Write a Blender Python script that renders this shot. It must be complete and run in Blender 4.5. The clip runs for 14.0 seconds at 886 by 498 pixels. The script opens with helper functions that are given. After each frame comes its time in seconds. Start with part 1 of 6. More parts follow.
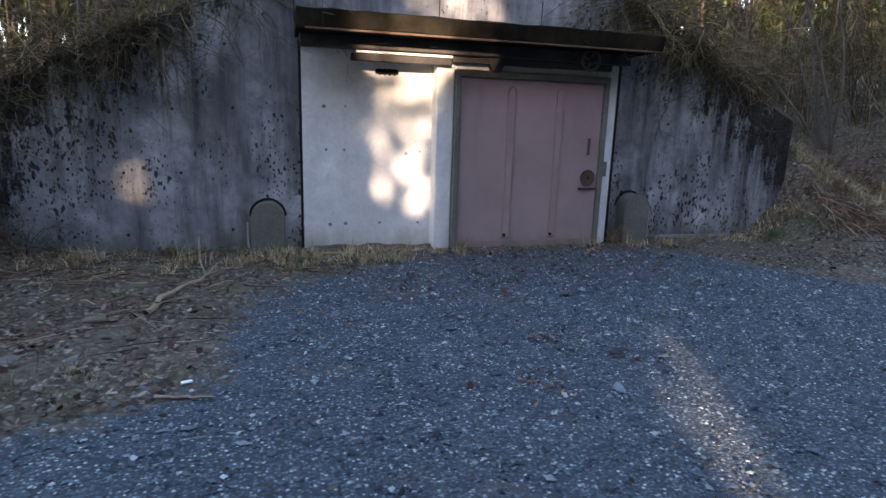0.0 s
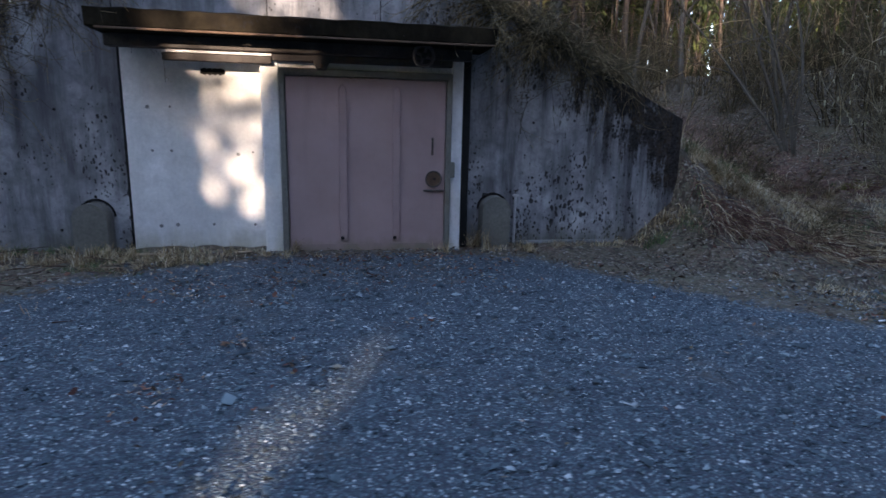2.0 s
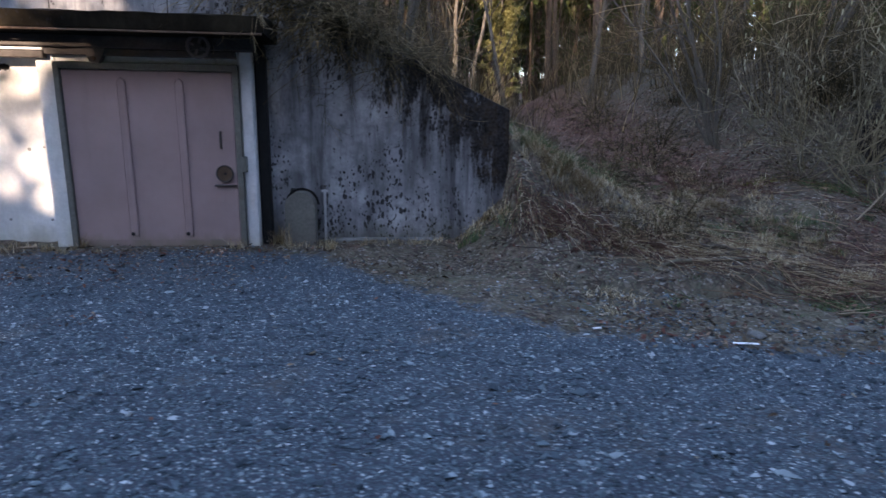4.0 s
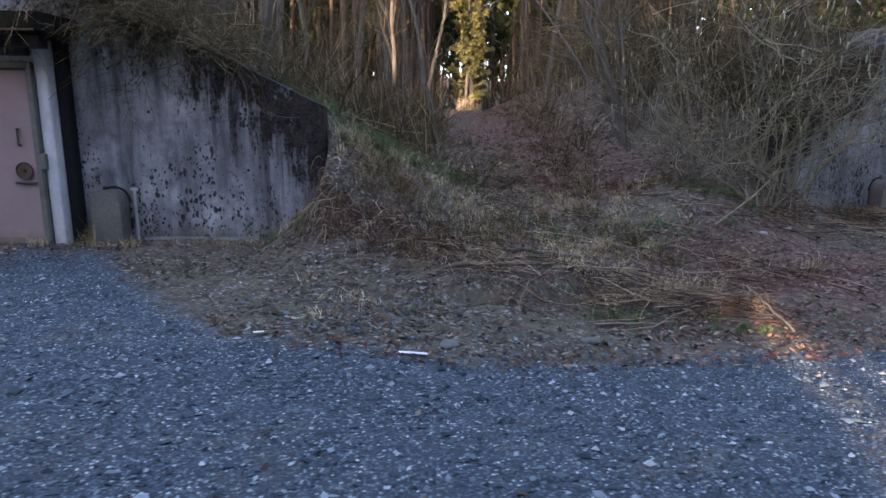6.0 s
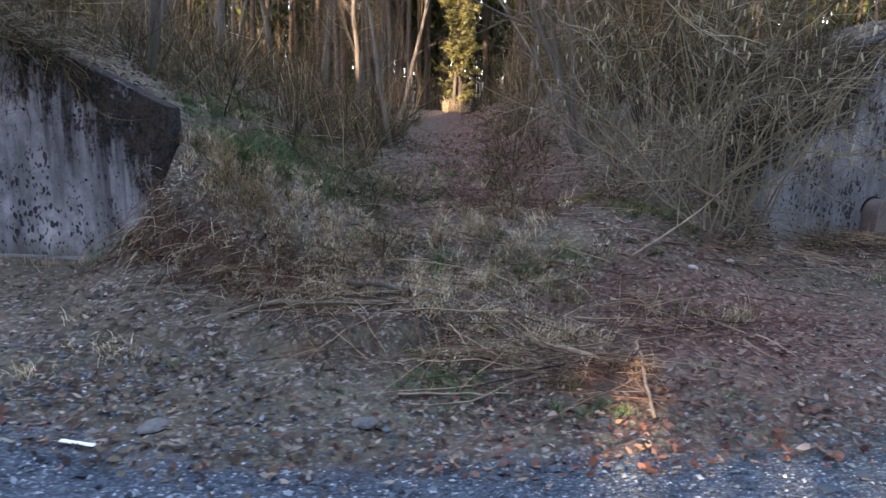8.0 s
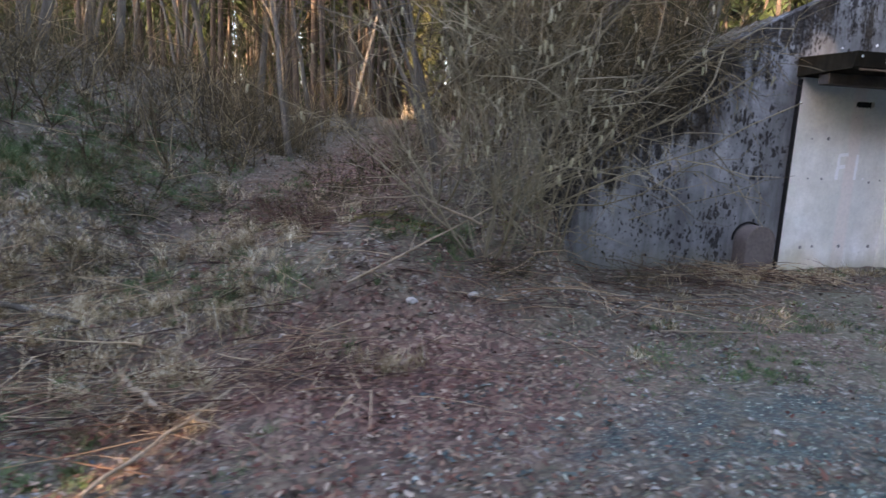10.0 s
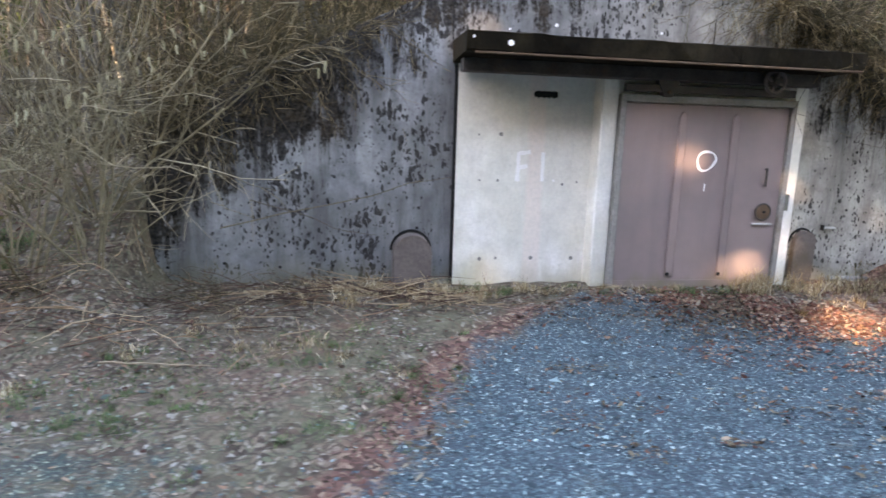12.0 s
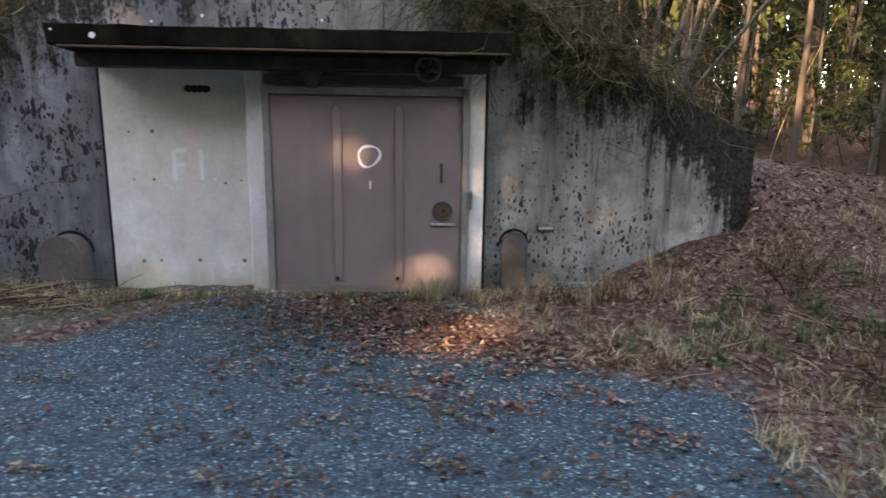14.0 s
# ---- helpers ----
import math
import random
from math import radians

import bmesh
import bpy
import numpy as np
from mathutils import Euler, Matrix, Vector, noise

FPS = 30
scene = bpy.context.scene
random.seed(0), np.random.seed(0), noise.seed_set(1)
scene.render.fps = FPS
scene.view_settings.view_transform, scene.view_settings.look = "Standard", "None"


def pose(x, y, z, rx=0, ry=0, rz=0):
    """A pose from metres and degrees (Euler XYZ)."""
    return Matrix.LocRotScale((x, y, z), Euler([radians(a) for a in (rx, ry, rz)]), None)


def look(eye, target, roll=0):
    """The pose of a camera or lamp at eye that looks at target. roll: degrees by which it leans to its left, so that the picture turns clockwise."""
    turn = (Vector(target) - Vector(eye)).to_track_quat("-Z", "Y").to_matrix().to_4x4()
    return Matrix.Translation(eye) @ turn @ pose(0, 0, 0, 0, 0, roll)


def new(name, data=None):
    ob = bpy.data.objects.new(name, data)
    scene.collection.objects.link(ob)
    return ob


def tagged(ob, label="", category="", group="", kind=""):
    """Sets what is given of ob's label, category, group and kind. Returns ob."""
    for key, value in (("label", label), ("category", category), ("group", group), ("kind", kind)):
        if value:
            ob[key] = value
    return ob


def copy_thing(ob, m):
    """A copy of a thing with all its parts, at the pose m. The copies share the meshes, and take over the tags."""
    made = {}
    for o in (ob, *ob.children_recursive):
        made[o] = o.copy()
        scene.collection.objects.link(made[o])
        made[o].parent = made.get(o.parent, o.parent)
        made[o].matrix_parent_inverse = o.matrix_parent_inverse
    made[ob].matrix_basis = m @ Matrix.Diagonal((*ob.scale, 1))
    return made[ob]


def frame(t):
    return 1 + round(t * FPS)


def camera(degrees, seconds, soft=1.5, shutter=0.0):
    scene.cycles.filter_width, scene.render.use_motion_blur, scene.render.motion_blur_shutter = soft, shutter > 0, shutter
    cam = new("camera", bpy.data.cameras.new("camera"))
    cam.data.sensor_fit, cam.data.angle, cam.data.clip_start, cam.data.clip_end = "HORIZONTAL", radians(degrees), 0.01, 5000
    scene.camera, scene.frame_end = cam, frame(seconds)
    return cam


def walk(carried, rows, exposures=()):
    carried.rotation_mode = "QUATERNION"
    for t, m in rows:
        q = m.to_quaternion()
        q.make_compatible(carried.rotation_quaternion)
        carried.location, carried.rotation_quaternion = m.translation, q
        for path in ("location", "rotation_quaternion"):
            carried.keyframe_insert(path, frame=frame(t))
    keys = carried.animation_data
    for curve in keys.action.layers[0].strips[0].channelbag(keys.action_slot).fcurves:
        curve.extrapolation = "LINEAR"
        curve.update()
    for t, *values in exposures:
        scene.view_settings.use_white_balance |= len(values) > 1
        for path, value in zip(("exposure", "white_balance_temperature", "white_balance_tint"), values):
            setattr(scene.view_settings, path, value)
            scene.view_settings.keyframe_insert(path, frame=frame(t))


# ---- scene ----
cam = camera(75.0, 14.0, shutter=0.3)
PATH = [
    (0, (1.091, -0.994, 1.702), (1.619, 0.888, 1.276), 1.80),
    (0.5, (1.578, -1.037, 1.703), (2.069, 0.855, 1.280), 1.65),
    (1, (2.221, -1.131, 1.706), (2.672, 0.771, 1.283), 1.67),
    (1.5, (3.011, -1.292, 1.669), (3.412, 0.623, 1.258), 1.49),
    (2, (3.891, -1.349, 1.672), (4.244, 0.577, 1.266), 1.31),
    (2.5, (4.746, -1.375, 1.703), (5.054, 0.558, 1.292), 1.15),
    (3, (5.568, -1.378, 1.698), (5.828, 0.562, 1.288), 1.03),
    (3.5, (6.309, -1.378, 1.677), (6.539, 0.566, 1.267), 0.96),
    (4, (7.184, -1.465, 1.628), (7.371, 0.484, 1.220), 0.77),
    (4.2, (7.574, -1.501, 1.614), (7.745, 0.450, 1.208), 0.78),
    (6.3, (10.607, -1.161, 1.504), (10.613, 0.802, 1.122), 0.54),
    (6.5, (10.766, -0.955, 1.529), (10.760, 1.008, 1.143), 0.57),
    (7, (11.161, -0.516, 1.599), (11.133, 1.444, 1.205), 0.52),
    (7.2, (11.377, -0.370, 1.627), (11.339, 1.590, 1.232), 0.48),
    (9.3, (14.361, 0.618, 1.621), (14.114, 2.569, 1.258), 2.71),
    (9.5, (14.752, 0.792, 1.667), (14.486, 2.740, 1.298), 2.64),
    (10, (15.887, 1.269, 1.704), (15.569, 3.211, 1.347), 2.07),
    (10.5, (17.195, 1.799, 1.776), (16.825, 3.732, 1.422), 1.83),
    (11, (18.395, 2.278, 1.838), (17.994, 4.205, 1.488), 1.67),
    (11.5, (19.512, 2.729, 1.841), (19.087, 4.652, 1.491), 1.70),
    (12, (20.643, 3.121, 1.846), (20.187, 5.034, 1.483), 1.68),
    (12.5, (21.782, 3.547, 1.859), (21.285, 5.450, 1.494), 1.54),
    (13, (22.897, 3.970, 1.913), (22.344, 5.856, 1.542), 1.29),
    (13.5, (23.946, 4.389, 1.936), (23.342, 6.259, 1.564), 1.16),
    (14, (24.959, 4.830, 1.879), (24.303, 6.684, 1.516), 0.76),
]
walk(cam, [(t, look(eye, target, roll)) for t, eye, target, roll in PATH],
     [(0, 3.08, 7250, 25), (0.5, 3.17, 7000, 23), (1.2, 2.84, 6800, 23), (2.5, 2.74, 6600, 24), (4.0, 3.03, 6750, 26), (6.3, 3.45, 7350, 31), (7.0, 3.62, 7650, 31), (9.3, 3.76, 7400, 30), (10.2, 3.86, 7900, 30), (11.0, 4.16, 8200, 28), (11.7, 4.56, 8500, 26), (12.7, 4.33, 8800, 26), (14.0, 3.63, 8900, 26)])

# ---- light ----
SUN_AZ, SUN_EL = radians(20.0), radians(12.5)   # travel direction turned from +y towards +x
SUN_DIR = Vector((math.sin(SUN_AZ) * math.cos(SUN_EL), math.cos(SUN_AZ) * math.cos(SUN_EL), -math.sin(SUN_EL)))
world = bpy.data.worlds.new("sky_world")
scene.world = world
world.use_nodes = True
wn = world.node_tree.nodes
sky = wn.new("ShaderNodeTexSky")
sky.sky_type, sky.sun_disc = "NISHITA", False
sky.sun_elevation = SUN_EL
sky.sun_rotation = math.pi + SUN_AZ
sky.air_density, sky.dust_density, sky.ozone_density = 1.0, 0.8, 1.4
wn["Background"].inputs["Strength"].default_value = 0.15
world.node_tree.links.new(sky.outputs[0], wn["Background"].inputs["Color"])
sun = new("sun", bpy.data.lights.new("sun", "SUN"))
sun.data.energy, sun.data.angle, sun.data.color = 2.2, radians(0.8), (1.0, 0.84, 0.62)
sun.matrix_world = look((0, 0, 20), Vector((0, 0, 20)) + SUN_DIR)


# ---- materials ----
def material(name, rough=0.9, metal=0.0):
    m = bpy.data.materials.new(name)
    m.use_nodes = True
    b = m.node_tree.nodes["Principled BSDF"]
    b.inputs["Roughness"].default_value = rough
    b.inputs["Metallic"].default_value = metal
    b.inputs["Specular IOR Level"].default_value = 0.25
    return m, m.node_tree.nodes, m.node_tree.links, b


def ramp(n, l, src, stops):
    r = n.new("ShaderNodeValToRGB")
    while len(r.color_ramp.elements) < len(stops):
        r.color_ramp.elements.new(0.5)
    for e, (p, c) in zip(r.color_ramp.elements, stops):
        e.position, e.color = p, (*c, 1) if len(c) == 3 else c
    l.new(src, r.inputs[0])
    return r.outputs[0]


def grey(*stops):
    return [(p, (v, v, v)) for p, v in stops]


def noise_tex(n, l, co, scale, detail=5.0, rough=0.6, w=None):
    t = n.new("ShaderNodeTexNoise")
    if w is not None:
        t.noise_dimensions = "4D"
        l.new(w, t.inputs["W"])
    t.inputs["Scale"].default_value, t.inputs["Detail"].default_value, t.inputs["Roughness"].default_value = scale, detail, rough
    l.new(co, t.inputs["Vector"])
    return t.outputs["Fac"]


def mix(n, l, fac, a, b, mode="MIX"):
    m = n.new("ShaderNodeMix")
    m.data_type, m.blend_type = "RGBA", mode
    for sock, v in ((m.inputs[0], fac), (m.inputs[6], a), (m.inputs[7], b)):
        if isinstance(v, (int, float)):
            sock.default_value = v
        elif isinstance(v, tuple):
            sock.default_value = (*v, 1)
        else:
            l.new(v, sock)
    return m.outputs[2]


def calc(n, l, op, a, b=0.0):
    m = n.new("ShaderNodeMath")
    m.operation = op
    for sock, v in zip(m.inputs, (a, b)):
        if isinstance(v, (int, float)):
            sock.default_value = v
        else:
            l.new(v, sock)
    return m.outputs[0]


def scaled(n, l, co, s):
    m = n.new("ShaderNodeMapping")
    m.inputs["Scale"].default_value = s
    l.new(co, m.inputs["Vector"])
    return m.outputs[0]


def bump(n, l, b, height, strength, dist):
    k = n.new("ShaderNodeBump")
    k.inputs["Strength"].default_value, k.inputs["Distance"].default_value = strength, dist
    l.new(height, k.inputs["Height"])
    l.new(k.outputs[0], b.inputs["Normal"])


def obj_w(n, l):
    return calc(n, l, "MULTIPLY", n.new("ShaderNodeObjectInfo").outputs["Random"], 40.0)


def concrete_mat(name, pale, dark, spots, stain, yellow, runs=0.6, west=0.0, band=None, extra=0.0):
    """Weathered board-marked concrete: run streaks, black algae along the crest, lichen spots, pale leached patches."""
    m, n, l, b = material(name, 0.92)
    b.inputs["Specular IOR Level"].default_value = 0.06
    co = n.new("ShaderNodeTexCoord").outputs["Object"]
    w = obj_w(n, l)
    sep = n.new("ShaderNodeSeparateXYZ")
    l.new(co, sep.inputs[0])
    cloud = noise_tex(n, l, co, 0.9, 6, 0.62, w)
    streak = noise_tex(n, l, scaled(n, l, co, (2.2, 2.2, 0.25)), 1.3, 8, 0.72, w)
    fine = noise_tex(n, l, co, 26, 6, 0.7, w)
    base = mix(n, l, ramp(n, l, cloud, grey((0.32, 0), (0.68, 1))), dark, pale)
    base = mix(n, l, ramp(n, l, streak, grey((0.40, runs), (0.56, 0))), base, tuple(v * 0.42 for v in dark))
    base = mix(n, l, ramp(n, l, noise_tex(n, l, scaled(n, l, co, (1.2, 1.2, 0.8)), 1.3, 3, 0.5, w), grey((0.52, 0), (0.68, 0.65))), base, tuple(min(1, v * 1.45) for v in pale))
    mottle = noise_tex(n, l, co, 4.5, 7, 0.72, w)
    base = mix(n, l, ramp(n, l, mottle, grey((0.36, 0.6 * min(1, runs + 0.25)), (0.54, 0))), base, tuple(v * 0.5 for v in dark))
    # one wing greyer and more stained than the other
    side = ramp(n, l, calc(n, l, "ADD", calc(n, l, "MULTIPLY", sep.outputs["X"], 0.2), 0.5), grey((0.2, west), (0.75, 0.0)))
    if west:
        base = mix(n, l, calc(n, l, "MULTIPLY", side, 0.95), base, (0.58, 0.64, 0.73), "MULTIPLY")
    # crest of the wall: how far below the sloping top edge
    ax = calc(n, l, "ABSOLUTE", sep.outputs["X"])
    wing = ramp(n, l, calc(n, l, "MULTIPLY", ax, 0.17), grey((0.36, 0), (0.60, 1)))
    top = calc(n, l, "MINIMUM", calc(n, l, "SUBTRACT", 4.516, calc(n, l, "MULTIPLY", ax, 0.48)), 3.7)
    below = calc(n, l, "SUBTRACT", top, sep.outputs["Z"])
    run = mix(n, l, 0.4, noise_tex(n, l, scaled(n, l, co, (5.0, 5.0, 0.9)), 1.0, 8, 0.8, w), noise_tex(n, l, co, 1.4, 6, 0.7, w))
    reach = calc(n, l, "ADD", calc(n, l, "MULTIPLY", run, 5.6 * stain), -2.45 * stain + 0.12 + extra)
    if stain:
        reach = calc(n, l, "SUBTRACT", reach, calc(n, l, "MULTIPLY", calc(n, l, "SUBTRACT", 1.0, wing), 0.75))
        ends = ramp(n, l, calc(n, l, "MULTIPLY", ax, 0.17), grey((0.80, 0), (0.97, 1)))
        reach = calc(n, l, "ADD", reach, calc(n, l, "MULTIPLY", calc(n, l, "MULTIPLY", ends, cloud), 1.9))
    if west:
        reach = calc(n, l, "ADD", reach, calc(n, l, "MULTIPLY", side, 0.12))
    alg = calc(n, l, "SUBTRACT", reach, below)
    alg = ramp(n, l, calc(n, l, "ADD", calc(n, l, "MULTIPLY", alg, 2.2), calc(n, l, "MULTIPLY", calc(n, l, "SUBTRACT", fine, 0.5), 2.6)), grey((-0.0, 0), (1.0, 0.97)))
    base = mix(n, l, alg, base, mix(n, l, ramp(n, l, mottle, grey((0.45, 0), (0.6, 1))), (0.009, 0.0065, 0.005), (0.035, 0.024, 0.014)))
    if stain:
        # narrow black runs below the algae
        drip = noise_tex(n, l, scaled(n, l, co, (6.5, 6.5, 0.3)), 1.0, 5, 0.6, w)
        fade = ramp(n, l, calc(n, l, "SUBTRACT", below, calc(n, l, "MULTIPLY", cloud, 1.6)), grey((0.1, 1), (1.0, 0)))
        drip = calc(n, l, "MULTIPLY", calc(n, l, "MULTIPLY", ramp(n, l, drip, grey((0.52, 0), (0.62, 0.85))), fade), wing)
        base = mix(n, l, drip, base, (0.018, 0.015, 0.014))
    if band:
        off = calc(n, l, "ADD", calc(n, l, "SUBTRACT", sep.outputs["X"], sum(band) / 2), calc(n, l, "MULTIPLY", calc(n, l, "SUBTRACT", streak, 0.5), 0.12))
        lime = ramp(n, l, calc(n, l, "DIVIDE", calc(n, l, "ABSOLUTE", off), (band[1] - band[0]) / 2), grey((0.6, 0.75), (1.0, 0)))
        base = mix(n, l, lime, base, (0.80, 0.71, 0.66))
    # lichen and pock spots in drifts
    jit = n.new("ShaderNodeTexNoise")
    jit.inputs["Scale"].default_value = 7.0
    l.new(co, jit.inputs["Vector"])
    warp = mix(n, l, 0.09, co, jit.outputs["Color"])
    shift = n.new("ShaderNodeVectorMath")
    l.new(warp, shift.inputs[0])
    l.new(w, shift.inputs[1])
    drift = ramp(n, l, noise_tex(n, l, scaled(n, l, co, (1.5, 1.5, 0.8)), 0.9, 3, 0.6, w), grey((0.44, 0.22), (0.58, 1)))
    for size_of, cell in ((14.5, 0.44), (30.0, 0.56)):
        vo = n.new("ShaderNodeTexVoronoi")
        vo.inputs["Scale"].default_value = size_of
        l.new(scaled(n, l, shift.outputs[0], (1.2, 1.2, 0.62)), vo.inputs["Vector"])
        pick = n.new("ShaderNodeSeparateColor")
        l.new(vo.outputs["Color"], pick.inputs[0])
        size = calc(n, l, "MULTIPLY", calc(n, l, "MULTIPLY", calc(n, l, "POWER", pick.outputs[0], 1.6), drift), calc(n, l, "ADD", cell * spots, calc(n, l, "MULTIPLY", side, 0.30)))
        spot = ramp(n, l, calc(n, l, "SUBTRACT", size, vo.outputs["Distance"]), grey((0.0, 0), (0.08, 0.92)))
        base = mix(n, l, spot, base, (0.020, 0.019, 0.020))
    # damp greenish foot
    foot = calc(n, l, "SUBTRACT", calc(n, l, "MULTIPLY", noise_tex(n, l, scaled(n, l, co, (3, 3, 1)), 1.5, 4, 0.6, w), 0.75), sep.outputs["Z"])
    base = mix(n, l, ramp(n, l, foot, grey((0.0, 0), (0.35, 0.6))), base, yellow)
    base = mix(n, l, ramp(n, l, fine, grey((0.3, 0.35), (0.6, 0))), base, tuple(v * 0.6 for v in dark))
    l.new(base, b.inputs["Base Color"])
    bump(n, l, b, fine, 0.35, 0.012)
    return m


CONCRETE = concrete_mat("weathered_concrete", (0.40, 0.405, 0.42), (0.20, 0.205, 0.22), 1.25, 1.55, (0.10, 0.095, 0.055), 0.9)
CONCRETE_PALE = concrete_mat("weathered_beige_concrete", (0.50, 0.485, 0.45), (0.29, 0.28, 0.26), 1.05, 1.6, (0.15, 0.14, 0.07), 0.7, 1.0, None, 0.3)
CONCRETE_CANOPY = concrete_mat("mossy_canopy_concrete", (0.034, 0.028, 0.018), (0.012, 0.010, 0.008), 0.7, 0.0, (0.03, 0.03, 0.02))
WHITE = concrete_mat("white_limewashed_concrete", (0.82, 0.82, 0.81), (0.68, 0.68, 0.67), 0.22, 0.0, (0.36, 0.34, 0.19), 0.16)
WHITE_AGED = concrete_mat("greyed_limewashed_concrete", (0.85, 0.842, 0.79), (0.73, 0.722, 0.665), 0.25, 0.0, (0.36, 0.34, 0.19), 0.08, 0.0, (-1.21, -0.95))


def simple_mat(name, a, c, scale=6.0, rough=0.9, metal=0.0, bump_d=0.004, stretch=(1, 1, 1), dirt=None):
    m, n, l, b = material(name, rough, metal)
    co = n.new("ShaderNodeTexCoord").outputs["Object"]
    w = obj_w(n, l)
    co = scaled(n, l, co, stretch)
    big = noise_tex(n, l, co, scale, 5, 0.6, w)
    fine = noise_tex(n, l, co, scale * 9, 5, 0.7, w)
    col = mix(n, l, ramp(n, l, big, grey((0.3, 0), (0.7, 1))), a, c)
    col = mix(n, l, ramp(n, l, fine, grey((0.35, 0.5), (0.6, 0))), col, tuple(v * 0.55 for v in a))
    if dirt:
        col = mix(n, l, ramp(n, l, noise_tex(n, l, co, scale * 0.4, 6, 0.7, w), grey((0.55, 0), (0.7, 0.8))), col, dirt)
    l.new(col, b.inputs["Base Color"])
    bump(n, l, b, fine, 0.4, bump_d)
    return m


def door_mat(name, low, high):
    """Faded mauve-brown paint with darker drips, rust and green scum along the foot."""
    m, n, l, b = material(name, 0.62)
    co = n.new("ShaderNodeTexCoord").outputs["Object"]
    w = obj_w(n, l)
    sep = n.new("ShaderNodeSeparateXYZ")
    l.new(co, sep.inputs[0])
    cloud = noise_tex(n, l, co, 1.1, 5, 0.6, w)
    drip = noise_tex(n, l, scaled(n, l, co, (5, 5, 0.35)), 1.0, 4, 0.55, w)
    fine = noise_tex(n, l, co, 40, 5, 0.7, w)
    col = mix(n, l, ramp(n, l, cloud, grey((0.35, 0), (0.65, 1))), low, high)
    col = mix(n, l, ramp(n, l, drip, grey((0.52, 0), (0.78, 0.28))), col, (0.15, 0.115, 0.125))
    rust = noise_tex(n, l, scaled(n, l, co, (1.2, 1.2, 1.0)), 3.0, 7, 0.75, w)
    col = mix(n, l, ramp(n, l, rust, grey((0.66, 0), (0.74, 0.8))), col, (0.16, 0.075, 0.045))
    foot = calc(n, l, "SUBTRACT", calc(n, l, "MULTIPLY", noise_tex(n, l, scaled(n, l, co, (4, 4, 1)), 1.2, 5, 0.6, w), 0.55), sep.outputs["Z"])
    col = mix(n, l, ramp(n, l, foot, grey((0.0, 0), (0.22, 0.75))), col, (0.17, 0.15, 0.10))
    l.new(col, b.inputs["Base Color"])
    l.new(ramp(n, l, cloud, grey((0.3, 0.5), (0.7, 0.75))), b.inputs["Roughness"])
    bump(n, l, b, fine, 0.2, 0.003)
    return m


DOOR = door_mat("mauve_door_paint", (0.295, 0.208, 0.204), (0.385, 0.275, 0.27))
DOOR_FADED = door_mat("faded_mauve_door_paint", (0.205, 0.165, 0.165), (0.275, 0.212, 0.207))
STEEL_DARK = simple_mat("dark_weathered_steel", (0.05, 0.043, 0.04), (0.095, 0.085, 0.08), 5, 0.7, 0.2, dirt=(0.10, 0.06, 0.035))
STEEL_RUST = simple_mat("rusty_brown_steel", (0.09, 0.055, 0.035), (0.17, 0.11, 0.075), 7, 0.85, 0.1, dirt=(0.05, 0.035, 0.03))
HOOD = simple_mat("grey_painted_sheet_metal", (0.135, 0.134, 0.118), (0.19, 0.186, 0.165), 3, 0.7, 0.0, dirt=(0.10, 0.085, 0.06))
HOOD_BROWN = simple_mat("brownish_painted_sheet_metal", (0.125, 0.105, 0.10), (0.185, 0.155, 0.148), 3, 0.75, 0.0, dirt=(0.10, 0.085, 0.06))
FRAME_GREY = simple_mat("pale_grey_frame_paint", (0.21, 0.205, 0.20), (0.31, 0.305, 0.295), 4, 0.7, 0.0, dirt=(0.12, 0.09, 0.06))
GALV = simple_mat("dull_galvanised_pipe", (0.42, 0.42, 0.42), (0.6, 0.6, 0.6), 12, 0.6, 0.3, dirt=(0.15, 0.12, 0.09))
# near-black: open joints, and the shade inside holes put in as colour
DARK_HOLE = simple_mat("dark_joint_and_hole", (0.012, 0.012, 0.013), (0.02, 0.02, 0.02), 8)
HOLE_STAIN = simple_mat("grout_plug", (0.17, 0.17, 0.17), (0.34, 0.34, 0.33), 30)
CHALK = simple_mat("white_spray_paint", (0.93, 0.93, 0.93), (0.96, 0.96, 0.96), 20)
BARK = simple_mat("grey_brown_bark", (0.065, 0.055, 0.045), (0.15, 0.135, 0.11), 9, 0.95, 0, 0.02, (1, 1, 0.25), dirt=(0.08, 0.09, 0.045))
PINE_BARK = simple_mat("reddish_pine_bark", (0.06, 0.046, 0.036), (0.13, 0.095, 0.07), 8, 0.95, 0, 0.02, (1, 1, 0.3), dirt=(0.06, 0.05, 0.045))
DEADWOOD = simple_mat("bleached_dead_wood", (0.22, 0.165, 0.11), (0.42, 0.33, 0.235), 8, 0.95, 0, 0.006, dirt=(0.12, 0.10, 0.07))


LOG_BARK = simple_mat("mossy_log_bark", (0.10, 0.085, 0.06), (0.20, 0.17, 0.12), 7, 0.95, 0, 0.01, dirt=(0.10, 0.11, 0.05))


